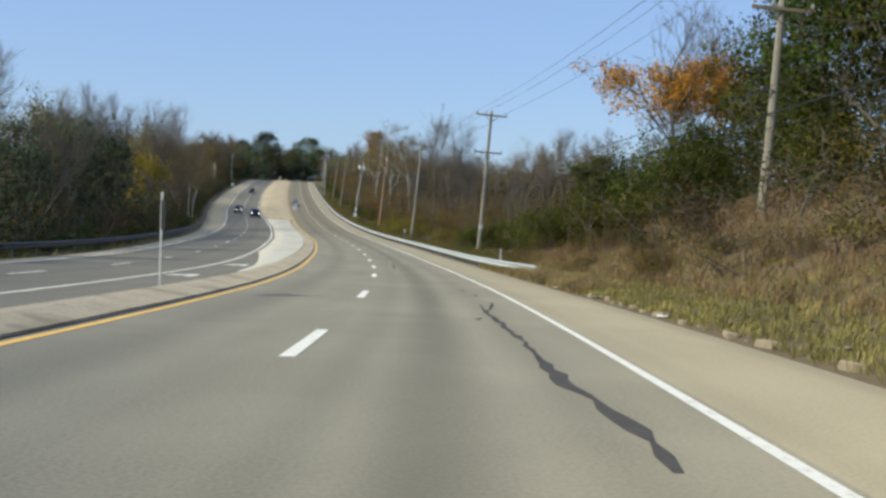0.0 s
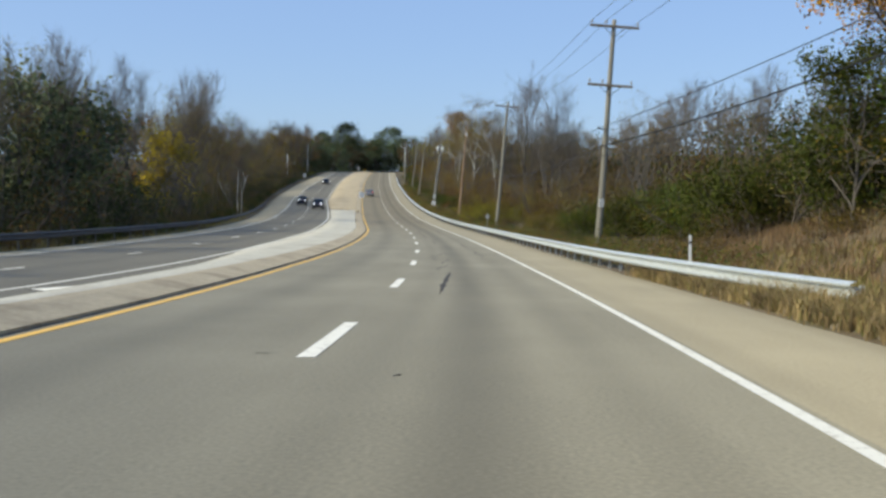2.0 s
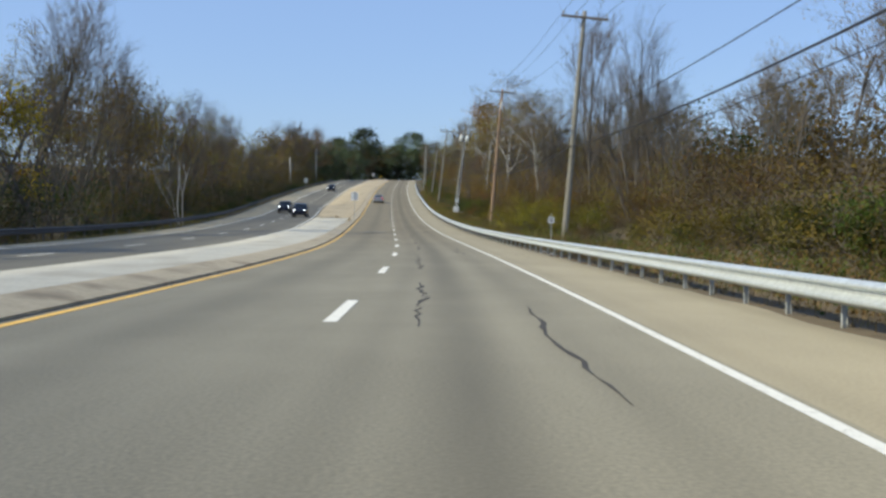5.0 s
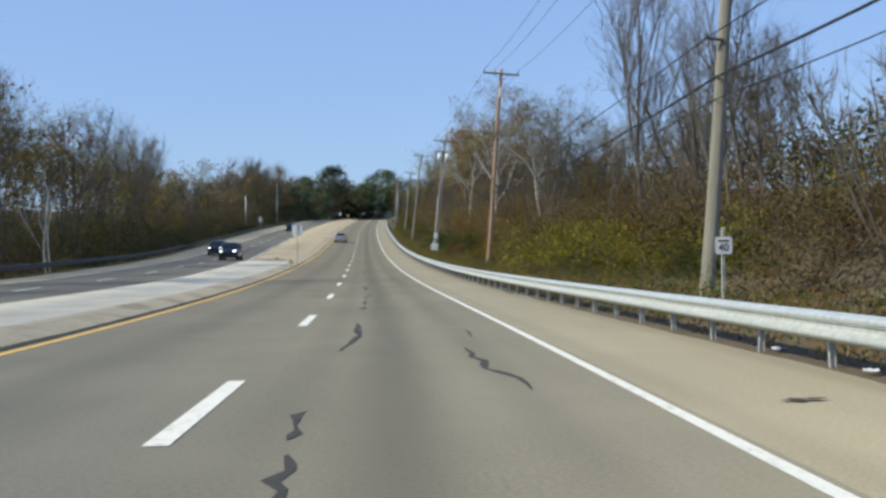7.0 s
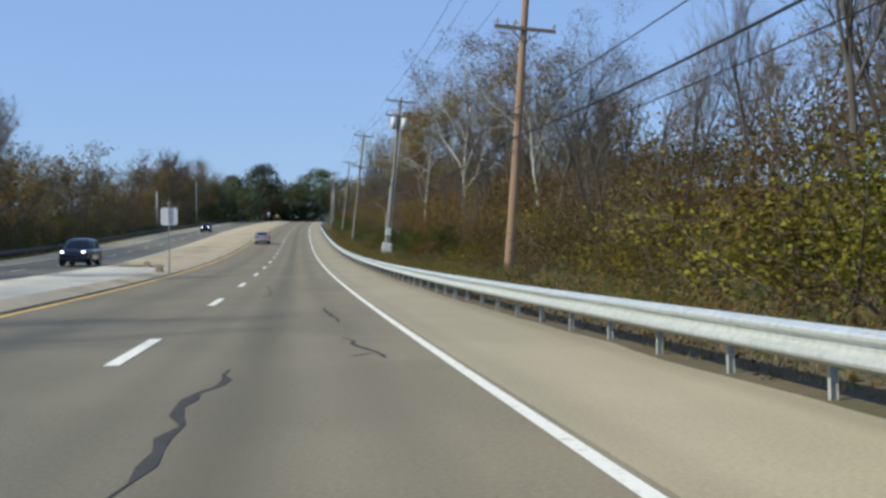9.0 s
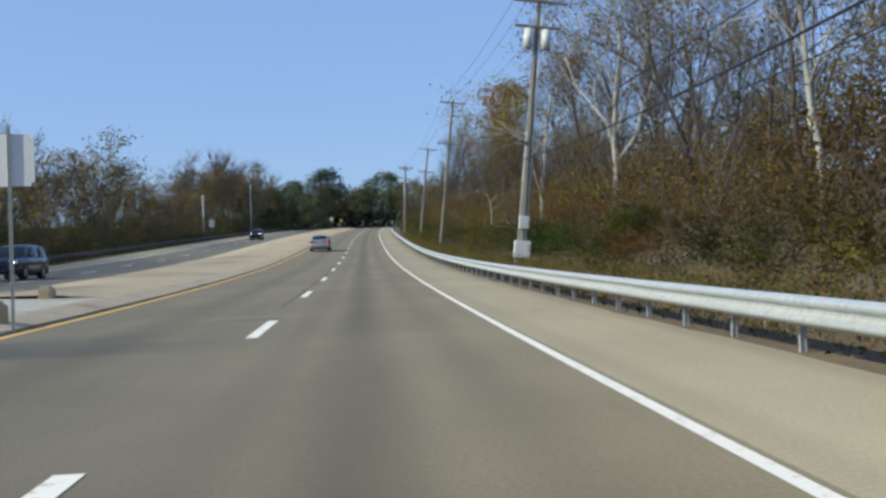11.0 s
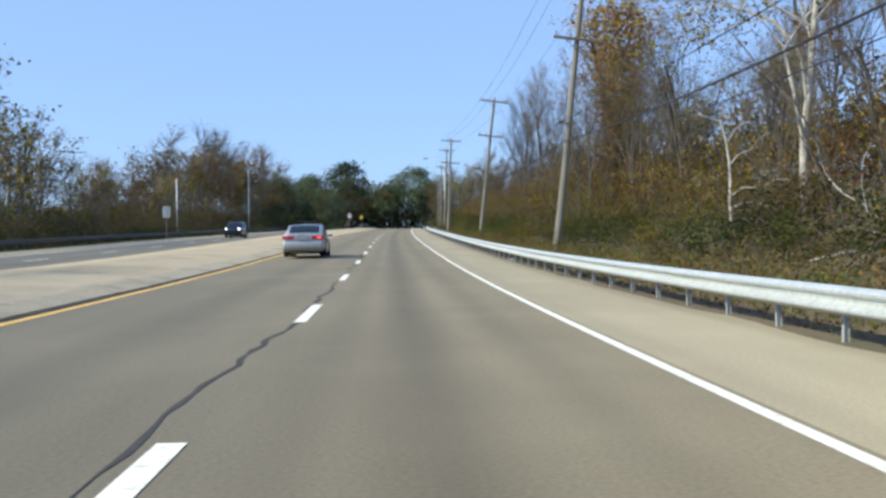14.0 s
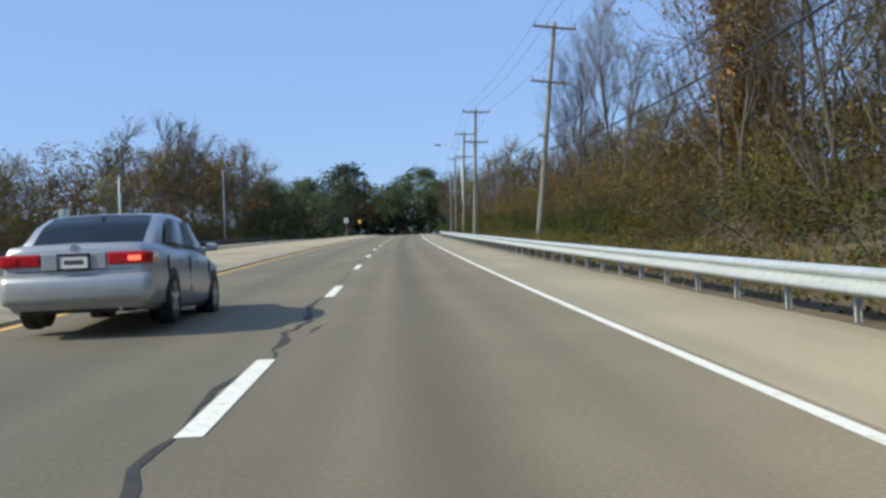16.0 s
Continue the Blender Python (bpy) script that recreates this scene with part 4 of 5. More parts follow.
# sycamores
for i, h in enumerate((17.0, 15.0)):
    w = skeleton(110 + i, h, (8, 5, 4), 0.25, 0.68, 0.60, 0.06, 0.19, 0.012, 5, 0.9, 0.012)
    kind("syc%d" % i, tree("sycamore_tree", "tall sycamore with white mottled limbs and few yellow-brown leaves", "tree", w, M_BARK_PALE, [leaves(112 + i, thin(w[4], 0.7, i), 5, 0.2, 0.45, L_OLIVE), leaves(115 + i, thin(w[4], 0.6, i + 9), 5, 0.19, 0.5, L_RUST)]))
w = skeleton(118, 9.0, (3, 2), 0.5, 0.40, 0.35, 0.12, 0.12, 0.009, 4, 0.6, 0.010, 2)
kind("birch", tree("white_tree", "slender leaning pale-barked bare tree", "tree", w, M_BARK_PALE))
# dense green trees of the far end
rd_ = random.Random(119)
for i in range(2):
    w = skeleton(120 + i, 12.5, (11, 5), 0.12, 0.85, 0.55, 0.04, 0.10, 0.014, 6, 1.2, 0.03)
    kind("dense%d" % i, tree("green_tree", "dense dull green tree on the edge of the far woods", "tree", w, M_BARK, [leaves(122 + i, w[4] + [Vector((rd_.gauss(0, 1.5), rd_.gauss(0, 1.5), rd_.uniform(0.2, 5))) for _ in range(120)], 6, 0.50, 0.6, L_FAR_HAZED)]))


def bush_wood(seed, h, r, stems):
    rnd = random.Random(seed)
    V, F, TV, TF, tips = [], [], [], [], []
    for i in range(stems):
        p = Vector((rnd.gauss(0, r * 0.25), rnd.gauss(0, r * 0.25), -0.15))
        d = Vector((rnd.gauss(0, 0.45), rnd.gauss(0, 0.45), 1)).normalized()
        rr = 0.012 * h + 0.006
        L = h * rnd.uniform(0.6, 1.0)
        for k in range(4):
            d = (d + Vector((rnd.gauss(0, 0.22), rnd.gauss(0, 0.22), 0.02))).normalized()
            q = p + d * L / 4
            tube(V, F, p, q, rr, rr * 0.7, 3)
            for c in range(5):
                e = aside(rnd, d, rnd.uniform(0.4, 1.3))
                pos = p.lerp(q, rnd.random())
                end = pos + e * h * rnd.uniform(0.12, 0.30)
                sd = e.orthogonal().normalized() * 0.008
                n = len(TV)
                TV.extend((pos - sd, pos + sd, end))
                TF.append((n, n + 1, n + 2))
                if k:
                    tips.extend((pos.lerp(end, 0.55), end))
            p, rr = q, rr * 0.7
    return V, F, TV, TF, tips


BUSHES = (("green", L_GREEN, "leafy green", 9, 0.092), ("olive", L_OLIVE, "yellow-green", 9, 0.085), ("brown", L_BROWN, "dry brown", 7, 0.078), ("rust", L_RUST, "rust-coloured", 7, 0.08), ("dark", L_DARK, "dark green", 9, 0.098))
for i, (nm, mat, word, per, sz) in enumerate(BUSHES):
    for v in range(2):
        w = bush_wood(200 + i * 7 + v, 2.4, 1.9, 8)
        kind("%s_bush%d" % (nm, v), tree("bush", "tangled %s roadside shrub" % word, "bush", w, M_BARK, [leaves(230 + i * 7 + v, w[4], per, sz, 0.20, mat)], "roadside shrubs"))
# thickets of saplings and brambles
for i, (nm, mat, word, per) in enumerate((("brown", L_BROWN, "brown", 3), ("rust", L_RUST, "rust-brown", 3), ("olive", L_OLIVE, "olive", 3), ("dark", L_DARK, "dull green", 3))):
    for v in range(2):
        w = bush_wood(270 + i * 5 + v, 5.2, 5.0, 11)
        kind("%s_thicket%d" % (nm, v), tree("thicket", "tall tangled thicket of saplings with %s leaves" % word, "thicket", w, M_BARK, [leaves(290 + i * 5 + v, w[4], per + 1, 0.145, 0.42, mat)], "thickets along the woods"))
# low brambles
for i, (nm, mat, word) in enumerate((("green", L_GREEN, "green"), ("olive", L_OLIVE, "olive"), ("brown", L_BROWN, "dry brown"), ("dark", L_DARK, "dark"))):
    w = bush_wood(400 + i, 2.4, 2.4, 6)
    kind("%s_bramble" % nm, tree("bramble", "low tangle of %s brambles" % word, "bush", w, M_BARK, [leaves(410 + i, w[4], 6, 0.088, 0.30, mat)], "brambles along the road"))
for i, (nm, mat) in enumerate((("brown", L_BROWN), ("dark", L_DARK))):
    w = bush_wood(430 + i, 7.0, 6.5, 8)
    kind("%s_stand" % nm, tree("sapling_stand", "dense stand of saplings deep in the woods", "thicket", w, M_BARK, [leaves(440 + i, w[4], 4, 0.34, 0.6, mat)], "sapling stands"))
# a vine-grown dead trunk
w = skeleton(260, 13.0, (4, 3), 0.55, 0.5, 0.25, 0.1, 0.05, 0.016, 4, 0.8, 0.02)
rv = random.Random(261)
col = [Vector((rv.gauss(0, 0.62 + 0.4 * (z > 9)), rv.gauss(0, 0.62 + 0.4 * (z > 9)), z)) for z in (rv.uniform(0.5, 12.0) for _ in range(1700))]
kind("vine", tree("vine_covered_trunk", "upright trunk wrapped in rust-orange vine leaves", "tree", w, M_BARK, [leaves(262, col, 6, 0.24, 0.25, L_VINE), leaves(263, w[4], 12, 0.22, 0.5, L_VINE)]))

rp = random.Random(77)
jit = lambda a: rp.uniform(-a, a)

# marked trees
plant("maple", 86, 19.3, 1.06)
plant("maple", 92, 25.0, 1.0)
plant("yellow", 146.0, -24.9, 1.72, wide=0.80)
plant("bare1", 140, -28.5, 1.1)
plant("bare0", 145, -31.5, 1.15)
plant("bare2", 137, -35, 0.9)
for s, u, z in ((127, -31, 1.6), (131, -28.5, 1.25), (134, -32, 1.5), (139, -30.5, 1.1), (143, -34, 1.5), (150, -32.5, 1.3), (122, -29, 1.3)):
    plant("dark_thicket%d" % (s % 2), s, u, z, wide=1.2)
plant("birch", 190, -25.4, 0.95, turn=180, lean=14)
plant("birch", 196, -27, 0.85, lean=-8)
for s, u, k, z in ((171, 13.5, "bare2", 1.1), (165, 17, "bare0", 1.1), (177, 19, "bare1", 1.0), (160, 14.5, "bare1", 1.0)):
    plant(k, s, u, z)
plant("syc0", 245, 14.6, 1.0)
plant("syc1", 266, 13.6, 1.0)
plant("leafy1", 236, 18, 1.25)
plant("leafy0", 207, 14.5, 1.2)
plant("syc1", 216, 15.5, 0.85)
plant("leafy2", 222, 17.5, 1.3)
plant("leafy0", 229, 15, 1.15)
plant("leafy1", 254, 18, 1.35)
plant("leafy0", 262, 17, 1.3)
plant("leafy2", 272, 16.5, 1.25)
plant("vine", 317, 18.0, 1.55)
plant("leafy2", 306, 16.5, 1.35)
plant("leafy1", 297, 18.5, 1.25)
for s, u, k, z in ((304, 12.5, 1, 0.95), (310, 14.0, 1, 1.15), (300, 15.5, 1, 1.1), (292, 13.5, 2, 0.95), (284, 14.5, 1, 1.0), (238, 17.5, 1, 1.0), (250, 17.8, 1, 1.0), (233, 12.0, 1, 0.6), (258, 13.0, 1, 0.65)):
    plant("leafy%d" % k, s, u, z)
for s, u, z in ((328, 12.5, 1.0), (336, 14, 1.1), (345, 13, 1.0), (322, 17, 1.1), (355, 15, 0.95)):
    plant("bare%d" % (int(s) % 3), s, u, z)
# pale dead limbs lying in the brush
w = skeleton(600, 7.5, (5, 2), 0.25, 0.8, 0.45, 0.02, 0.22, 0.010, 3, 0.7, 0.012)
kind("dead_limb", tree("fallen_branch", "crooked pale dead limb leaning in the brush", "branch", w, M_BARK_PALE))
plant("dead_limb", 251.0, 7.0, 0.95, turn=10, lean=55)
plant("dead_limb", 258.0, 7.8, 0.75, turn=200, lean=-40)
# great green shrubs above the bank
for v in range(2):
    w = bush_wood(300 + v, 4.2, 2.6, 22)
    kind("great_bush%d" % v, tree("bush", "tall dense green shrub on the bank", "bush", w, M_BARK, [leaves(310 + v, w[4], 10, 0.155, 0.32, L_GREEN)], "roadside shrubs"))
for s, u, z in ((57, 11.0, 0.85), (63, 9.8, 0.85), (69, 9.0, 0.85), (75, 8.6, 0.8), (81, 9.0, 0.7), (64, 13.5, 1.1), (71, 13.5, 1.0), (79, 13, 0.9), (50, 14.0, 0.9), (43, 15, 0.9), (36, 15.5, 0.8), (57, 16, 1.25), (48, 19, 1.4), (40, 20, 1.3), (88, 11.5, 0.7), (95, 11, 0.65), (102, 12, 0.6), (103, 6.4, 0.46), (97, 6.9, 0.58), (91, 7.6, 0.62), (84, 8.0, 0.66), (78, 8.2, 0.62), (109, 7.0, 0.42), (219.5, 8.6, 0.52), (223.5, 10.6, 0.5), (231, 8.4, 0.42)):
    plant("great_bush%d" % (int(s) % 2), s, u, z)

# slender bare saplings
for i in range(3):
    w = skeleton(700 + i, 6.5, (6, 1), 0.25, 0.40, 0.38, 0.16, 0.08, 0.0062, 4, 0.7, 0.009, (1, 2, 2)[i])
    kind("sapling%d" % i, tree("sapling", "slender leafless sapling in the undergrowth", "sapling", w, M_BARK, group="saplings in the undergrowth"))
s = 84.0
while s < 380:
    plant("sapling%d" % rp.randrange(3), s + jit(2.6), 11.5 + jit(3.5), rp.uniform(0.6, 1.2), lean=jit(5))
    plant("sapling%d" % rp.randrange(3), s + jit(2.6), rail_left_u(s) - 4.6 + jit(1.2), rp.uniform(0.6, 1.2), lean=jit(5))
    s += 7.0


# woods to the right
def mixed(s, side, far):
    r = rp.random()
    if side > 0:
        bare = 0.3 if s < 115 else 0.55 if s < 200 else 0.3 if s < 285 else 0.5
        pick = (0, 0, 2) if s < 115 else (0, 1, 0) if s < 200 else (1, 1, 2) if s < 285 else (1, 0, 1)
    else:
        bare, pick = 0.26, (0, 0, 1, 2, 0)
    return ("back_" if far else "") + ("bare%d" % rp.choice((0, 1)) if r < bare else "leafy%d" % rp.choice(pick))


s = 24.0
while s < 500:
    for u0, du, skip in ((20.0, 2.2, 0), (28.5, 3.0, 0)):
        if skip and (int(s / 5.6) % 2 or s > 220):
            continue
        if s < 105 and u0 < 22:
            continue
        a, u = s + jit(2.3), u0 + jit(du)
        far = u0 > 24 or s > 330
        plant(mixed(s, 1, far), a, u, rp.uniform(0.62, 0.92) * (1.0 if s > 130 else 0.8))
    s += 5.6
s = 84.0
while s < 470:
    pick = ("brown", "olive", "brown") if s < 130 else ("brown", "brown", "rust", "rust") if s < 200 else ("rust", "rust", "brown", "rust") if s < 285 else ("brown", "rust", "brown", "olive")
    k = 0.62 if s < 135 else 0.8 if s < 200 else 1.0
    plant("%s_thicket%d" % (rp.choice(pick), rp.randrange(2)), s + jit(1.5), 11.0 + jit(1.0), rp.uniform(0.50, 0.72) * k, wide=1.25)
    plant("%s_thicket%d" % (rp.choice(pick), rp.randrange(2)), s + 2.5 + jit(1.5), 15.5 + jit(1.3), rp.uniform(0.8, 1.1) * k, wide=1.15)
    if int(s) % 3:
        plant("%s_thicket%d" % (rp.choice(("brown", "rust", "brown")), rp.randrange(2)), s + jit(1.5), 24.0 + jit(2), rp.uniform(0.9, 1.25) * k, wide=1.2)
    s += 5.2
for s, u, k in ((30, 24, 1.0), (38, 26, 1.1), (47, 25, 1.2), (56, 23, 1.2), (64, 21, 1.0), (72, 20, 0.9), (80, 20, 0.9), (60, 30, 1.3), (70, 30, 1.2), (50, 32, 1.3), (40, 33, 1.3)):
    plant("dark_thicket%d" % (s % 2), s, u, k)
# low fringe behind the rail and shrubs on the bank
s = 72.0
while s < 400:
    pick = ("olive", "green", "green", "brown") if s < 125 else ("olive", "brown", "olive", "green") if s < 200 else ("green", "green", "rust", "dark") if s < 270 else ("green", "dark", "green", "olive")
    k = 0.62 if s < 185 else 0.75
    plant("%s_bush%d" % (rp.choice(pick), rp.randrange(2)), s + jit(1.2), 7.2 + jit(0.9), rp.uniform(0.7, 1.15) * k, wide=1.5)
    s += 3.9
for s, u, k in ((86, 8.5, 0.9), (92, 9.0, 1.0), (98, 8.4, 0.85), (105, 9, 0.9), (111, 8.2, 0.7), (143, 8.4, 0.95), (148, 9.0, 1.1), (153, 8.6, 1.0), (159, 9.2, 0.9), (118, 8.8, 0.8)):
    plant("olive_bush%d" % (s % 2), s, u, k, wide=1.5)
for i in range(16):
    plant(("brown_bush%d", "brown_bush%d", "dark_bush%d", "olive_bush%d")[i % 4] % (i % 2), 24 + i * 2.7 + jit(1), 6.6 + jit(1.6), rp.uniform(0.35, 0.7), wide=1.6)
s = 68.0
while s < 400:
    pick = ("green", "olive", "green", "brown", "dark") if s < 190 else ("olive", "dark", "green", "brown")
    if abs(s - 223.5) > 2.6:
        plant("%s_bramble" % rp.choice(pick), s + jit(0.8), 4.9 + jit(0.5), rp.uniform(0.32, 0.55), wide=1.5)
    plant("%s_bramble" % rp.choice(("olive", "brown", "brown", "dark")), s + 1.5 + jit(0.8), 9.2 + jit(1.0), rp.uniform(0.6, 0.95), wide=1.5)
    if int(s) % 2:
        plant("%s_bramble" % rp.choice(("brown", "brown", "olive")), s + jit(0.8), 13.2 + jit(1.2), rp.uniform(0.9, 1.3), wide=1.5)
    s += 3.3
for i in range(26):
    plant("%s_bramble" % rp.choice(("green", "dark", "brown", "olive")), 22 + i * 1.7 + jit(1), rp.uniform(7.6, 11.5), rp.uniform(0.7, 1.15), wide=1.3)
s = 90.0
while s < 510:
    plant("%s_stand" % rp.choice(("dark", "brown", "dark")), s + jit(2), rail_left_u(s) - 24 + jit(3), rp.uniform(0.8, 1.15) * (0.85 if 270 < s < 395 else 1.0), wide=1.2)
    plant("%s_stand" % rp.choice(("dark", "brown", "brown")), s + 2 + jit(2), 34 + jit(3), rp.uniform(0.9, 1.25), wide=1.2)
    s += 6.5
s = 190.0
while s < 420:
    plant("%s_thicket%d" % (rp.choice(("brown", "olive", "dark")), rp.randrange(2)), s + jit(2), rail_left_u(s) - 9.0 + jit(1.2), rp.uniform(0.95, 1.2) * (0.88 if 270 < s < 395 else 1.0), wide=1.3)
    s += 6.0
for v in range(2):
    w = bush_wood(470 + v, 2.6, 2.2, 9)
    kind("lime_bush%d" % v, tree("bush", "bright yellow-green roadside shrub", "bush", w, M_BARK, [leaves(480 + v, w[4], 10, 0.08, 0.22, L_LIME)], "roadside shrubs"))
for s, u, z in ((146, 6.8, 0.8), (149.5, 6.3, 0.9), (153, 6.7, 1.05), (156.5, 6.2, 0.95), (160, 6.6, 1.1), (164, 6.4, 1.0), (168, 6.9, 0.8), (157, 8.2, 1.2), (162, 8.6, 1.2), (118, 7.4, 0.8), (123, 7.0, 0.85)):
    plant("lime_bush%d" % (int(s) % 2), s, u, z, wide=1.3)
# woods and shrubs to the left
s = 25.0
while s < 500:
    base = rail_left_u(s)
    tallk = 1.0 if s < 60 else 0.98 if s < 130 else 1.30 if s < 195 else 1.38 if s < 257 else 0.95 if s < 292 else 1.22 if s < 328 else 0.86 if s < 395 else 1.5
    plant("%s_thicket%d" % (rp.choice(("dark", "dark", "olive", "brown", "dark")), rp.randrange(2)), s + jit(1.5), base - 5.6 + jit(1.1), rp.uniform(0.7, 1.05), wide=1.2)
    for d0, dd, skip in ((9.5, 2.0, 0), (16.0, 3.0, 0)):
        if skip and int(s / 5.6) % 2:
            continue
        if 134 < s < 152 and d0 < 12:
            continue
        far = d0 > 12 or s > 250
        plant(mixed(s, -1, far), s + jit(2.4), base - d0 + (3.4 if 218 < s < 266 else 0.0) + jit(dd), rp.uniform(0.82, 1.1) * tallk)
    s += 5.6
s = 14.0
while s < 440:
    plant("%s_bush%d" % (rp.choice(("dark", "green", "brown", "olive", "dark")), rp.randrange(2)), s + jit(1.2), rail_left_u(s) - 2.5 + jit(0.7), rp.uniform(0.55, 0.95), wide=1.5)
    s += 4.6
s = 240.0
while s < 500:
    plant("%s_thicket%d" % (rp.choice(("dark", "brown", "dark", "olive")), rp.randrange(2)), s + jit(2), rail_left_u(s) - 13 + jit(2), rp.uniform(1.0, 1.35) * (0.82 if 270 < s < 395 else 1.05), wide=1.35)
    s += 5.5
for s, u, z in ((70, -29.5, 0.62), (77, -31, 0.68), (85, -30, 0.70), (98, -31, 0.80), (108, -30, 0.85), (117, -31, 0.92), (125, -33, 0.85)):
    plant("dense%d" % (int(s) % 2), s, u, z)
w = skeleton(130, 9.5, (11, 6, 4), 0.12, 0.8, 0.5, 0.06, 0.12, 0.013, 4, 0.7, 0.014)
kind("near_green", tree("green_tree", "broad leafy dark green tree above the bank", "tree", w, M_BARK, [leaves(131, w[4], 9, 0.205, 0.32, L_GREEN)]))
for s, u, z in ((44, 13.2, 0.95), (37, 12.6, 0.9), (51, 14.5, 1.0), (31, 13.5, 0.9), (57, 17, 1.0), (48, 18, 1.15), (64, 17, 0.8), (66.5, 8.2, 0.52), (64, 13.2, 0.48)):
    plant("near_green", s, u, z)
for i, (s, u, z) in enumerate(((404, 13, 0.9), (412, 11, 0.9), (420, 14, 1.0), (432, 12, 1.0), (440, 15, 1.15), (448, 11, 1.0), (456, 14, 1.1), (464, 10, 1.0), (472, 13, 1.1), (480, 9, 1.0), (488, 12, 1.1), (496, 8, 1.0), (504, 10, 1.0))):
    plant(("back_leafy0", "back_bare0", "back_leafy2")[i % 3], s, u, z)
for i in range(24):
    plant("%s_stand" % ("dark", "brown")[i % 2], 398 + i * 4.6, 8.5 + jit(1.5) + max(0, 6 - abs(i - 8)) * 0.2, rp.uniform(0.35, 0.55), wide=1.3)
for s, u in ((529, 16), (535, 22), (528, 29), (520, 35)):
    plant("dense%d" % (s % 2), s, u, rp.uniform(0.6, 0.8))
# the trees where the road bends away
def great_crown(seed, height, radius, shape):
    """Clumps of leaf places filling a crown; shape gives the radius, as a share, at a share of the height."""
    r = random.Random(seed)
    out = []
    for _ in range(190):
        f = r.uniform(0.06, 1.0)
        a, d = r.uniform(0, 2 * math.pi), radius * shape(f) * math.sqrt(r.uniform(0.35, 1.0))
        p = Vector((d * math.cos(a), d * math.sin(a), f * height))
        out += [p + Vector((r.gauss(0, 0.9), r.gauss(0, 0.9), r.gauss(0, 0.7))) for _ in range(9)]
    return out


w = skeleton(130, 20.0, (9, 5), 0.2, 0.7, 0.5, 0.05, 0.1, 0.014, 5, 1.2, 0.03)
kind("round_tree", tree("broad_tree", "broad round-headed light green tree at the road's far end", "tree", w, M_BARK, [leaves(131, great_crown(132, 25, 9.6, lambda f: math.sqrt(max(0.05, 1 - (2 * f - 0.9) ** 2 * 0.80))), 5, 0.75, 0.5, L_FAR_HAZED)]))
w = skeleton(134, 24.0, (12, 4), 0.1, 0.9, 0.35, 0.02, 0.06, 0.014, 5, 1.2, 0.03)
kind("dark_tree", tree("evergreen_tree", "tall dark tree with a pointed head, haze tinted into its leaves", "tree", w, M_BARK, [leaves(135, great_crown(136, 28, 9.5, lambda f: 0.10 + 0.9 * (1 - f) ** 0.65), 5, 0.7, 0.5, L_DARK_HAZED)]))
plant("round_tree", 590, 15.4, 0.96, turn=20, wide=1.12)
plant("dark_tree", 590, -7.5, 1.0, turn=70, wide=1.65)
plant("dark_tree", 588, -21.0, 0.82, turn=10, wide=1.5)
plant("round_tree", 598, 3.0, 0.66, turn=80, wide=1.3)
plant("round_tree", 596, -33.0, 0.82, turn=140, wide=1.2)
for i in range(19):
    plant(("dense0", "back_leafy0", "dense1", "back_leafy0")[i % 4], 548 + rp.uniform(0, 10), -34 + i * 3.1 + jit(1.0), rp.uniform(1.3, 1.6), wide=1.3)
for s, u, z in ((516, -15, 0.95), (500, -24, 1.05), (490, -29, 1.1), (478, -32, 1.15), (466, -34, 1.1), (508, -19, 1.0)):
    plant(("back_leafy0", "dense1", "back_leafy2")[int(s) % 3], s, u, z)


# ---- grass and weeds: too many to count ----
def tufts(name, label, places, mat, h, blades, seed, lean=0.45):
    rg = np.random.default_rng(seed)
    base = np.repeat(np.array([tuple(p) for p in places]), blades, axis=0)
    n = len(base)
    base = base + np.column_stack([rg.normal(0, 0.07, n), rg.normal(0, 0.07, n), np.full(n, -0.03)])
    hh = h * rg.uniform(0.45, 1.25, n)
    a = rg.uniform(0, 2 * np.pi, n)
    ln = rg.uniform(0, lean, n) * hh
    w = 0.006 + 0.008 * rg.random(n)
    d = np.column_stack([np.cos(a), np.sin(a), np.zeros(n)])
    side = np.column_stack([-np.sin(a), np.cos(a), np.zeros(n)]) * w[:, None]
    mid = base + d * (ln * 0.3)[:, None] + np.column_stack([np.zeros(n), np.zeros(n), hh * 0.6])
    tip = base + d * ln[:, None] + np.column_stack([np.zeros(n), np.zeros(n), hh])
    v = np.stack([base - side, base + side, mid + side * 0.7, mid - side * 0.7, tip], 1).reshape(-1, 3)
    k = np.arange(n)[:, None] * 5
    f = (k + np.array([0, 1, 2, 3])).tolist() + (k + np.array([3, 2, 4])).tolist()
    tagged(new(name, mesh_of(name, v.tolist(), f, mat)), label, "grass", "", "stuff")


def strew(n, s0, s1, u_of, seed):
    r = random.Random(seed)
    out = []
    for _ in range(n):
        s = r.uniform(s0, s1)
        u = u_of(s, r)
        out.append(on_road(s, u, ground_dz(s, u)))
    return out


tufts("verge_grass", "green and yellow grass on the verge", strew(6500, 8, 66, lambda s, r: 2.5 + 4.2 * r.random() ** 1.4, 1), L_GRASS, 0.18, 6, 1, 1.3)
tufts("tall_grass", "tall golden grass round the guardrail's end", strew(4200, 40, 67, lambda s, r: 2.45 + 1.1 * r.random() ** 1.5, 6), L_STRAW, 0.30, 6, 6, 1.2)
tufts("bank_weeds", "tall dry straw-coloured weeds on the bank", strew(5200, 8, 84, lambda s, r: 4.4 + 7.0 * r.random(), 2), L_STRAW, 0.38, 6, 2, 1.3)
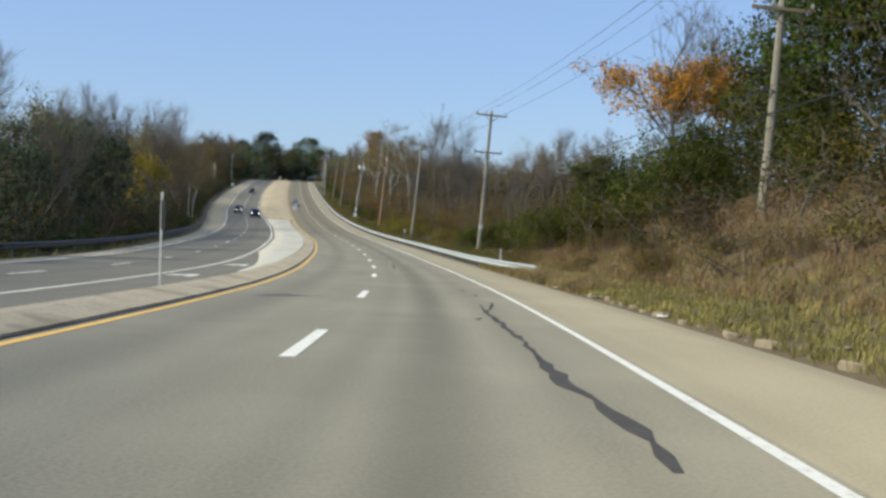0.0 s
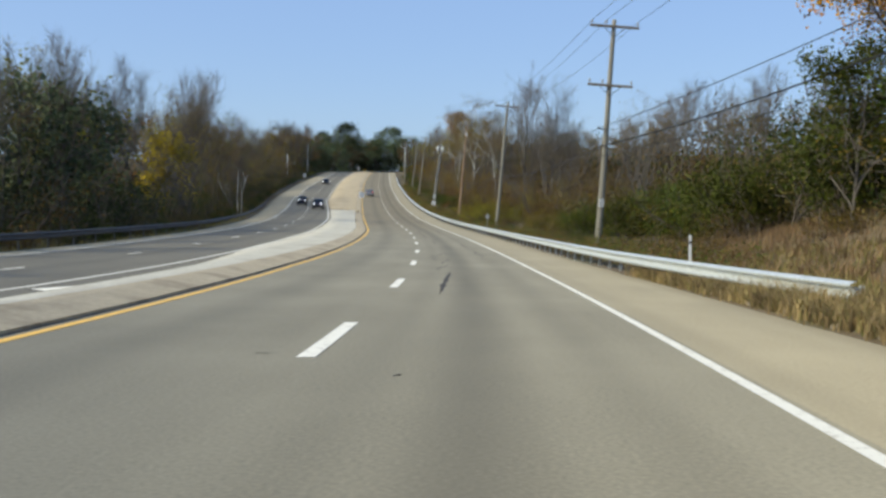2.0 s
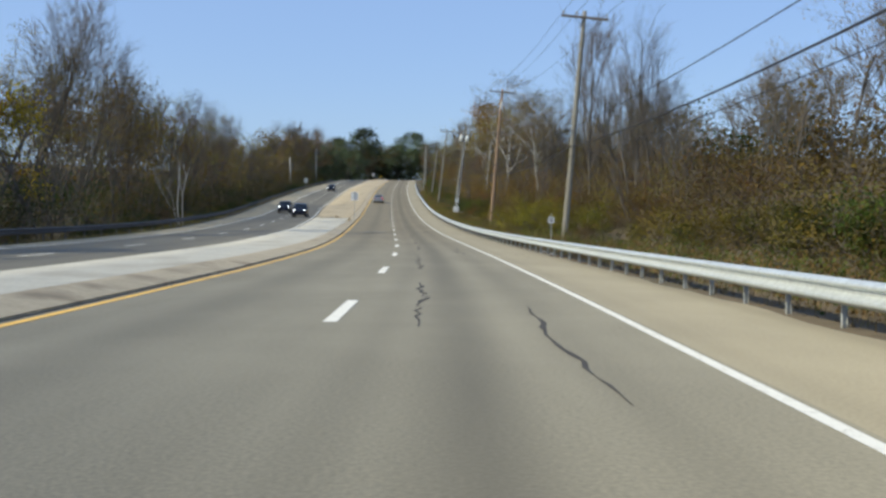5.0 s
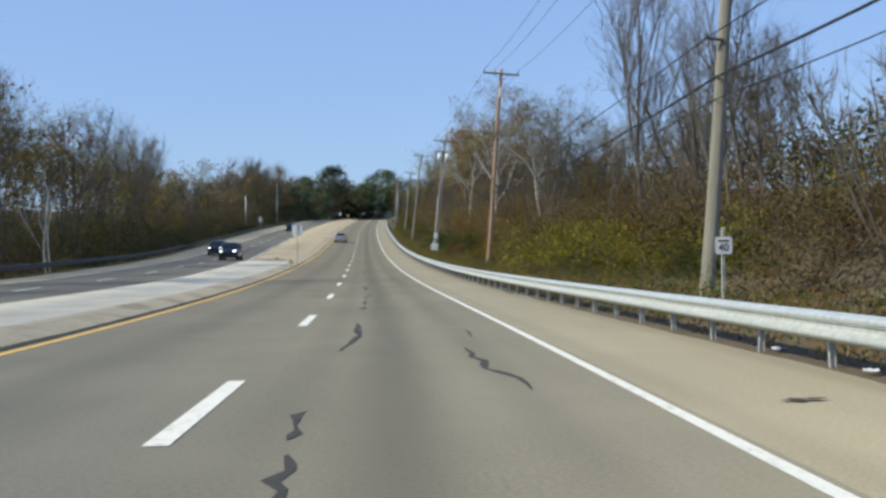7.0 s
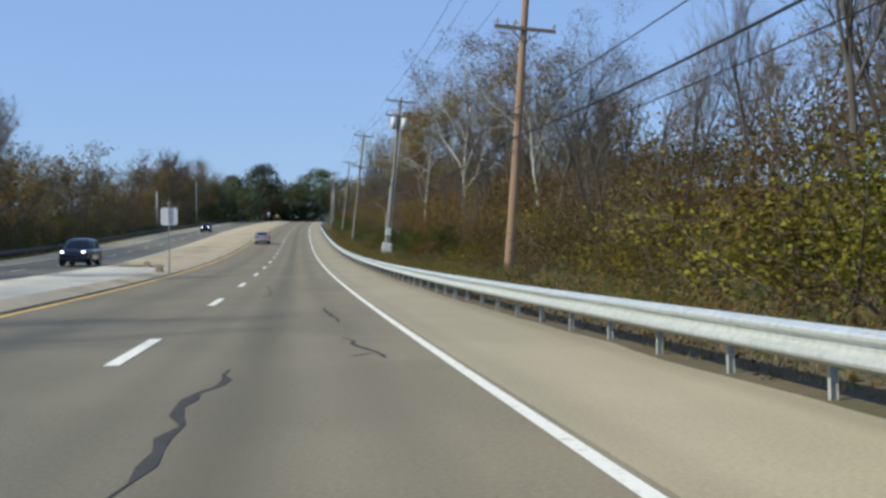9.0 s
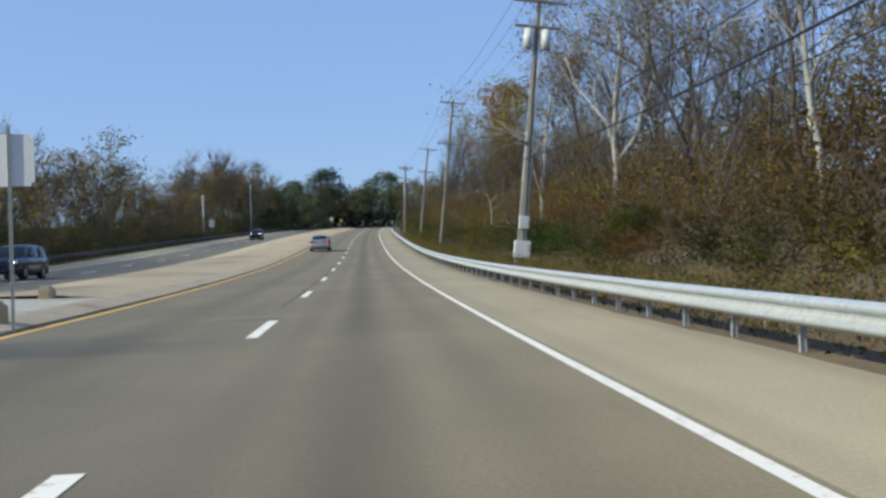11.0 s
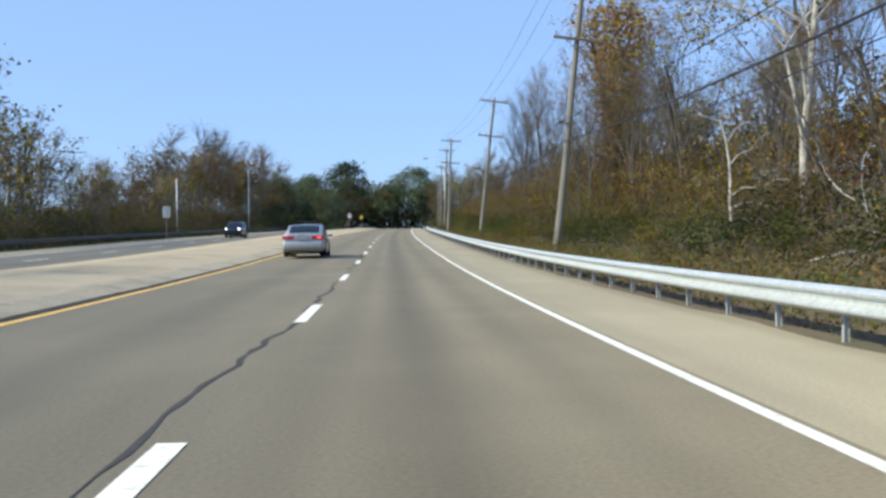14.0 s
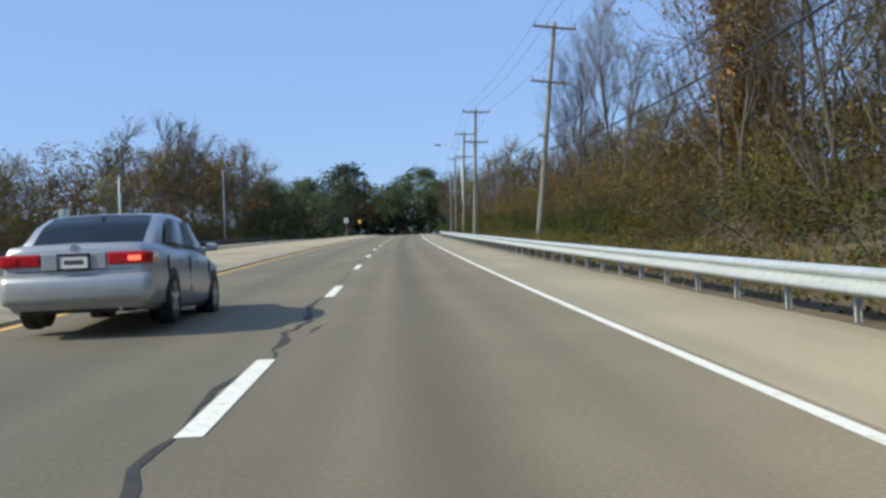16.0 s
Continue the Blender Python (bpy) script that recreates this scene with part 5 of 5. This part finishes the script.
tufts("rail_weeds", "dry weeds under the guardrail", strew(5200, 60, 330, lambda s, r: 2.75 + 2.6 * r.random() ** 1.3, 3), L_STRAW, 0.17, 4, 3, 1.3)
tufts("rail_grass", "green weeds behind the guardrail", strew(4500, 64, 330, lambda s, r: 3.4 + 3.2 * r.random(), 4), L_GRASS, 0.24, 4, 4, 1.2)
tufts("left_verge_grass", "dull grass behind the opposite guardrail", strew(3000, 10, 400, lambda s, r: rail_left_u(s) - 0.3 - 2.4 * r.random(), 5), L_GRASS, 0.35, 4, 5, 1.0)


def scatter_litter():
    """Fallen leaves and brown scraps on the ground behind the rail."""
    me = leaves(9, strew(9000, 15, 340, lambda s, r: 2.6 + 6 * r.random(), 8), 1, 0.12, 0.03, L_BROWN, "fallen_leaves")
    tagged(new("fallen_leaves", me), "brown fallen leaves strewn over the verge", "leaves", "", "stuff")


scatter_litter()


def low_brush(name, label, n, seed, mat):
    """Low leafy brush close behind the guardrail."""
    rnd = random.Random(seed)
    spots = [p + Vector((0, 0, 0.03 + 0.5 * rnd.random() ** 1.6)) for p in strew(n, 64, 330, lambda s, r: 3.05 + (2.4 if abs(s - 223.5) > 4 else 0.9) * r.random() ** 1.2, seed)]
    tagged(new(name, leaves(seed + 1, spots, 4, 0.08, 0.10, mat, name, soft=0.0)), label, "brush", "", "stuff")


low_brush("low_brush", "low brown brush tangled behind the guardrail", 14000, 501, L_BROWN)
low_brush("green_brush", "low green brush behind the guardrail", 10000, 503, L_GREEN)


def stone_mesh(seed):
    bm = bmesh.new()
    bmesh.ops.create_icosphere(bm, subdivisions=2, radius=0.5)
    rnd = random.Random(seed)
    for v in bm.verts:
        v.co *= 1 + 0.35 * noise.noise(v.co * 2.1 + Vector((seed, 0, 0)))
        v.co.z *= 0.55
    me = bpy.data.meshes.new("stone")
    bm.to_mesh(me)
    bm.free()
    me.materials.append(M_STONE)
    return me


stones = [stone_mesh(k) for k in range(4)]
rs = random.Random(31)
for i in range(70):
    s = rs.uniform(20, 62) if i < 48 else rs.uniform(62, 290)
    u = 2.45 + abs(rs.gauss(0, 0.22)) if i < 48 else 2.75 + abs(rs.gauss(0, 0.25))
    ob = tagged(new("stone", stones[i % 4]), "pale rough stone lying on the verge", "stone", "stones along the verge")
    k = rs.uniform(0.05, 0.17) if i < 48 else rs.uniform(0.05, 0.13)
    ob.matrix_world = frame_at(s, u, ground_dz(s, u) + k * 0.1, rs.uniform(0, 360)) @ Matrix.Diagonal((k * 1.4, k, k, 1))


def slab_piece(s, u, w, d, h, turn, label):
    bm = bmesh.new()
    box(bm, 0, 0, h / 2, w, d, h, 0.03)
    for v in bm.verts:
        v.co += Vector((noise.noise(v.co * 3), noise.noise(v.co * 3 + Vector((5, 0, 0))), noise.noise(v.co * 3 + Vector((0, 5, 0))))) * 0.06
    ob = part("concrete_chunk", bm, M_STONE)
    tagged(ob, label, "concrete chunk", "old kerb pieces along the verge")
    ob.matrix_world = frame_at(s, u, ground_dz(s, u) - 0.04, turn, 4)


rk = random.Random(61)
s = 58.4
while s > 20:
    slab_piece(s, 2.48 + rk.uniform(-0.05, 0.12), rk.uniform(0.22, 0.60), rk.uniform(0.14, 0.24), rk.uniform(0.07, 0.14), 90 + rk.uniform(-14, 14), "broken length of old pale concrete kerb on the verge")
    s -= rk.uniform(0.9, 2.8)


def litter(s, u, size, turn):
    bm = bmesh.new()
    bmesh.ops.create_grid(bm, x_segments=5, y_segments=4, size=size / 2)
    for v in bm.verts:
        v.co.z = 0.05 + 0.09 * size * 4 * abs(noise.noise(v.co * 9 + Vector((s, u, 0))))
    ob = part("litter", bm, M_LITTER)
    tagged(ob, "crumpled white scrap of litter on the verge", "litter", "scraps of litter")
    ob.matrix_world = frame_at(s, u, max(ground_dz(s, u), -0.03 if u < 2.5 else -9) + 0.0, turn)


for s, u, z in ((38.0, 2.5, 0.22), (44, 2.35, 0.18), (57.2, 2.6, 0.26), (31, 2.4, 0.2), (70, 2.7, 0.16), (123.5, 2.6, 0.15), (126, 2.7, 0.2), (212, 2.5, 0.2), (150.5, 2.7, 0.2), (268, 2.6, 0.22), (275, 2.7, 0.12), (136, 2.6, 0.14)):
    litter(s, u, z, s * 37)


# ---- cars ----
M_SILVER = plain("silver_car_paint", (0.43, 0.445, 0.455), 0.34, 0.55, 0.0, 0.3)
M_NAVY = plain("dark_blue_car_paint", (0.012, 0.016, 0.035), 0.25, 0.3, 0.0, 0.7)
M_GLASS = plain("tinted_car_glass", (0.012, 0.018, 0.024), 0.08)
M_GLASS.node_tree.nodes["Principled BSDF"].inputs["Specular IOR Level"].default_value = 0.22
M_TYRE = plain("tyre_rubber", (0.02, 0.02, 0.02), 0.85)
M_RIM = plain("alloy_rim", (0.42, 0.43, 0.45), 0.3, 0.8)
M_TAIL = plain("red_tail_light", (0.42, 0.012, 0.018), 0.15, 0.0, 0.0, 0.6)
M_BRAKE = plain("lit_brake_light", (1.0, 0.10, 0.05), 0.3, 0.0, 2.2)
M_HEAD = plain("lit_headlight", (1.0, 0.98, 0.92), 0.2, 0.0, 7.0)
M_LAMP_OFF = plain("clear_lamp", (0.55, 0.57, 0.60), 0.15)
M_TRIM = plain("black_trim", (0.015, 0.015, 0.016), 0.5)


def loft(bm, sections):
    """A skin over sections (y, [(x, z) from the sill up to the middle line]), mirrored."""
    rows = []
    for y, half in sections:
        full = [(x, z) for x, z in half] + [(-x, z) for x, z in reversed(half) if x > 1e-4]
        rows.append([bm.verts.new((x, y, z)) for x, z in full])
    n = len(rows[0])
    for a, b in zip(rows, rows[1:]):
        for j in range(n - 1):
            bm.faces.new((a[j], a[j + 1], b[j + 1], b[j]))
        bm.faces.new((a[n - 1], a[0], b[0], b[n - 1]))
    bm.faces.new(list(reversed(rows[0])))
    bm.faces.new(rows[-1])
    return bm


def quad_panel(bm, corners, thick=0.012):
    """A slightly bowed pane through four corners."""
    a, b, c, d = (Vector(p) for p in corners)
    nrm = (b - a).cross(d - a).normalized()
    n = 5
    g = [[bm.verts.new(a.lerp(b, i / n).lerp(d.lerp(c, i / n), j / n) + nrm * (0.004 + 0.03 * math.sin(math.pi * i / n))) for i in range(n + 1)] for j in range(n + 1)]
    for j in range(n):
        for i in range(n):
            bm.faces.new((g[j][i], g[j][i + 1], g[j + 1][i + 1], g[j + 1][i]))
    return bm


def wheel(parent, x, y, r, w):
    sgn = 1 if x > 0 else -1
    bm = bmesh.new()
    prof = [(r * 0.66, w / 2 - 0.01), (r * 0.93, w / 2), (r * 0.985, w / 2 - 0.03), (r, 0), (r * 0.985, -w / 2 + 0.03), (r * 0.93, -w / 2), (r * 0.66, -w / 2 + 0.01)]
    n = 28
    rows = [[bm.verts.new((o, q * math.cos(2 * math.pi * k / n), q * math.sin(2 * math.pi * k / n))) for q, o in prof] for k in range(n)]
    for k in range(n):
        for j in range(len(prof) - 1):
            bm.faces.new((rows[k][j], rows[(k + 1) % n][j], rows[(k + 1) % n][j + 1], rows[k][j + 1]))
    wh = part("wheel", bm, M_TYRE, parent, "", True, Matrix.Translation((x, y, r)))
    bm = bmesh.new()
    cyl(bm, (sgn * (w / 2 - 0.05), 0, 0), (sgn * (w / 2 - 0.02), 0, 0), r * 0.66, r * 0.62, 24)
    cyl(bm, (sgn * (w / 2 - 0.02), 0, 0), (sgn * (w / 2 + 0.005), 0, 0), r * 0.16, r * 0.12, 12)
    for k in range(5):
        box(bm, sgn * (w / 2 - 0.008), 0, r * 0.36, 0.022, r * 0.17, r * 0.52, 0.006, Matrix.Rotation(2 * math.pi * k / 5, 4, "X"))
    part("rim", bm, M_RIM, wh)


def body_sections(L, W, belt, deck, hood, sill, nose, tail):
    """Lower body from tail (negative y) to nose."""
    hw = W / 2
    out = []
    for f, k, top, bot in ((-0.5, 0.86, tail[0], 0.34), (-0.495, 0.91, tail[1], 0.26), (-0.47, 0.96, deck - 0.015, sill + 0.02), (-0.42, 0.985, deck, sill), (-0.30, 1.0, deck + 0.005, sill), (-0.15, 1.0, belt, sill - 0.02), (0.05, 1.0, belt, sill - 0.02), (0.22, 1.0, hood + 0.03, sill - 0.02), (0.30, 0.995, hood, sill), (0.40, 0.97, hood - 0.07, sill), (0.465, 0.91, nose[1], sill + 0.03), (0.49, 0.84, nose[0], 0.30), (0.50, 0.76, nose[0] - 0.09, 0.36)):
        w = hw * k
        m = (bot + top) / 2
        out.append((f * L, [(w * 0.86, bot), (w * 0.965, bot + 0.10), (w, m - 0.06), (w * 0.985, m + 0.10), (w * 0.955, top - 0.09), (w * 0.90, top - 0.02), (w * 0.70, top), (0.0, top + 0.012)]))
    return out


def car(name, label, paint_mat, L, W, H, belt, deck, hood, cab, roof_k, wheel_r, lights, wagon=False, group=""):
    """A car with its rear towards -y. cab: where the cabin begins and ends at belt and roof."""
    th = tagged(new(name), label, "car", group)
    hw = W / 2
    sill = 0.20 if not wagon else 0.27
    bm = loft(bmesh.new(), body_sections(L, W, belt, deck, hood, sill, (hood - 0.14, hood - 0.05), (deck - 0.10, deck - 0.03)))
    part("body", bm, paint_mat, th, smooth=True)
    y0, y1, y2, y3 = cab
    b = belt - 0.04
    bw, rw = hw * 0.90, hw * roof_k
    sec = []
    for y, z, w in ((y0, b + 0.01, bw * 0.94), ((y0 * 0.45 + y1 * 0.55), b + (H - b) * 0.62, (bw * 0.42 + rw * 0.58)), (y1, H - 0.045, rw), ((y1 * 0.6 + y2 * 0.4), H, rw + 0.01), ((y1 * 0.25 + y2 * 0.75), H - 0.005, rw), (y2, H - 0.05, rw * 0.99), ((y2 + y3) / 2, b + (H - b) * 0.52, (bw + rw) / 2), (y3, b + 0.01, bw * 0.97)):
        sec.append((y, [(max(bw, w), b - 0.05), (w + (bw - w) * 0.9 if z > b + 0.05 else bw, b), (w + 0.035, max(b + 0.005, z - 0.10)), (w, max(b + 0.008, z - 0.035)), (w * 0.80, z - 0.004), (0.0, z + 0.014)]))
    bm = loft(bmesh.new(), sec)
    part("roof", bm, paint_mat, th, smooth=True)
    # glass
    zt, zb = H - 0.085, b + 0.06
    for nm, ya, yb, za, wa, split, zm, wm, wb in (("rear_window", y0, y1, b + 0.01, bw * 0.94, 0.55, b + (H - b) * 0.62, bw * 0.42 + rw * 0.58, rw), ("windscreen", y3, y2, b + 0.01, bw * 0.97, 0.5, b + (H - b) * 0.52, (bw + rw) / 2, rw * 0.99)):
        bm = bmesh.new()
        grid = []
        for i in range(9):
            f = 0.10 + 0.82 * i / 8
            k = f / split if f < split else (f - split) / (1 - split)
            z, w = (za + (zm - za) * k, wa + (wm - wa) * k) if f < split else (zm + (H - 0.047 - zm) * k, wm + (wb - wm) * k)
            y = ya + (yb - ya) * f
            out = -0.012 if nm == "rear_window" else 0.012
            grid.append([bm.verts.new((w * 0.86 * (j / 5 - 1), y + out, z + 0.024 - 0.018 * abs(j / 5 - 1) - (0.012 if j in (0, 10) else 0))) for j in range(11)])
        for i in range(8):
            for j in range(10):
                q = (grid[i][j], grid[i][j + 1], grid[i + 1][j + 1], grid[i + 1][j])
                bm.faces.new(q if nm == "rear_window" else tuple(reversed(q)))
        part(nm, bm, M_GLASS, th, smooth=True)
    ym = (y1 + y2) / 2 + 0.05
    for sx in (-1, 1):
        for ya, yb, yc, yd in ((y0 + 0.42, ym - 0.04, ym - 0.04, y1 + 0.05), (ym + 0.04, y3 - 0.40, y2 - 0.03, ym + 0.04)):
            cs = [(sx * (bw + 0.022), ya, zb), (sx * (bw + 0.022), yb, zb), (sx * (rw + 0.055), yc, zt - 0.03), (sx * (rw + 0.055), yd, zt - 0.03)]
            bm = quad_panel(bmesh.new(), cs if sx > 0 else [cs[1], cs[0], cs[3], cs[2]])
            part("side_window", bm, M_GLASS, th, smooth=True)
        bm = bmesh.new()
        box(bm, sx * (hw + 0.075), y3 - 0.42, b + 0.08, 0.18, 0.09, 0.12, 0.035)
        box(bm, sx * (hw - 0.02), y3 - 0.40, b + 0.045, 0.10, 0.05, 0.04, 0.01)
        part("mirror", bm, paint_mat if not wagon else M_TRIM, th)
        for yd in (ym - 0.55, ym + 0.48):
            bm = bmesh.new()
            box(bm, sx * (hw + 0.006), yd, b - 0.14, 0.03, 0.18, 0.035, 0.01)
            part("door_handle", bm, paint_mat, th)
        for yd in (y0 + 0.35, ym, y3 - 0.22):
            bm = bmesh.new()
            box(bm, sx * (hw * 0.985 + 0.002), yd, (sill + b) / 2 + 0.05, 0.02, 0.005, b - sill - 0.30)
            part("door_gap", bm, M_TRIM, th)
    # wheels in dark arches
    for y in (-L * 0.285, L * 0.305):
        for sx in (-1, 1):
            bm = bmesh.new()
            cyl(bm, (sx * (hw - 0.26), y, wheel_r + 0.05), (sx * (hw + 0.002), y, wheel_r + 0.05), wheel_r + 0.02, wheel_r + 0.015, 28)
            part("wheel_arch", bm, M_TRIM, th)
            wheel(th, sx * (hw - 0.09), y, wheel_r, 0.20)
    # tail
    yr = -L / 2
    zl = deck - 0.20
    for sx in (-1, 1):
        bm = bmesh.new()
        box(bm, sx * hw * 0.665, yr + 0.045, zl, hw * 0.50, 0.15, 0.155, 0.03)
        box(bm, sx * (hw * 0.905), yr + 0.16, zl + 0.002, hw * 0.15, 0.30, 0.14, 0.03)
        t = part("tail_light", bm, M_TAIL, th, "red tail light")
        if lights == "tail":
            bm = bmesh.new()
            box(bm, sx * hw * 0.76, yr - 0.036, zl - 0.005, hw * (0.16 if sx > 0 else 0.10), 0.012, 0.055, 0.004)
            part("brake_bulb", bm, M_BRAKE if sx > 0 else M_TAIL, t)
    bm = bmesh.new()
    box(bm, 0, yr + 0.004, zl - 0.02, hw * 0.82, 0.06, 0.21, 0.02)
    part("plate_recess", bm, paint_mat, th)
    bm = bmesh.new()
    box(bm, 0, yr - 0.034, zl - 0.03, 0.34, 0.014, 0.17, 0.004)
    np_ = part("number_plate", bm, M_SIGN, th, "number plate with a dark frame")
    for x, z, sx, sz in ((0, 0.085, 0.38, 0.03), (0, -0.085, 0.38, 0.03), (-0.175, 0, 0.03, 0.2), (0.175, 0, 0.03, 0.2)):
        bm = bmesh.new()
        box(bm, x, yr - 0.044, zl - 0.03 + z, sx, 0.008, sz)
        part("frame_bar", bm, M_TRIM, np_)
    bm = bmesh.new()
    box(bm, 0, yr - 0.043, zl - 0.03, 0.22, 0.004, 0.05)
    part("print_bar", bm, M_INK, np_)
    bm = bmesh.new()
    box(bm, 0, yr + 0.11, 0.475, W * 0.955, 0.30, 0.37, 0.10)
    part("rear_bumper", bm, paint_mat if not wagon else M_TRIM, th, smooth=True)
    bm = bmesh.new()
    box(bm, 0, yr - 0.034, 0.43, W * 0.72, 0.012, 0.014, 0.004)
    part("bumper_crease", bm, M_RIM, th)
    bm = bmesh.new()
    for sx in (-1, 1):
        box(bm, sx * hw * 0.42, yr + 0.004, zl - 0.125, hw * 0.62, 0.02, 0.008)
    part("lid_gap", bm, M_TRIM, th)
    bm = bmesh.new()
    box(bm, 0, yr + 0.16, 0.25, W * 0.74, 0.16, 0.10, 0.03)
    part("valance", bm, M_TRIM, th)
    bm = bmesh.new()
    cyl(bm, (hw * 0.55, yr + 0.02, 0.24), (hw * 0.55, yr + 0.25, 0.24), 0.03, 0.03, 10)
    part("exhaust", bm, M_RIM, th)
    bm = bmesh.new()
    cyl(bm, (0, yr - 0.004, zl + 0.13), (0, yr + 0.03, zl + 0.13), 0.05, 0.05, 16)
    part("badge", bm, M_RIM, th)
    bm = bmesh.new()
    box(bm, 0, y1 - 0.10, H + 0.02, 0.05, 0.14, 0.05, 0.015)
    part("aerial_fin", bm, paint_mat, th)
    # nose
    yf = L / 2
    for sx in (-1, 1):
        bm = bmesh.new()
        box(bm, sx * hw * 0.68, yf - 0.12, hood - 0.20, hw * 0.40, 0.20, 0.16, 0.04)
        hl = part("headlight", bm, M_LAMP_OFF, th, "clear headlight")
        if lights == "head":
            bm = bmesh.new()
            cyl(bm, (sx * hw * 0.68, yf - 0.03, hood - 0.20), (sx * hw * 0.68, yf + 0.0, hood - 0.20), 0.065, 0.06, 14)
            part("lit_bulb", bm, M_HEAD, hl)
    bm = bmesh.new()
    for z in (0.0, -0.06, -0.12):
        box(bm, 0, yf - 0.02, hood - 0.19 + z, hw * 0.80, 0.05, 0.03, 0.006)
    part("grille", bm, M_TRIM, th)
    bm = bmesh.new()
    box(bm, 0, yf - 0.06, 0.40, W * 0.80, 0.16, 0.16, 0.05)
    part("front_bumper", bm, paint_mat, th)
    return th


silver = car("sedan_car", "silver four-door sedan with one brake light lit", M_SILVER, 4.78, 1.83, 1.47, 1.00, 1.02, 0.93, (-1.95, -1.08, 0.42, 1.32), 0.77, 0.325, "tail")
silver.matrix_world = frame_at(274.7, -6.05, 0.002, 0.0)
suv = car("suv_car", "dark blue sport utility car with lit headlights", M_NAVY, 4.55, 1.80, 1.68, 1.08, 1.10, 1.03, (-2.20, -1.85, 0.30, 1.15), 0.74, 0.36, "head", True, "oncoming cars")
suv.matrix_world = frame_at(211.0, -14.9, left_z(211) + 0.004, 180.0)
copy_thing(suv, frame_at(229.0, -18.6, left_z(229) + 0.004, 180.0))
copy_thing(suv, frame_at(335.0, -18.6, left_z(335) + 0.004, 180.0))
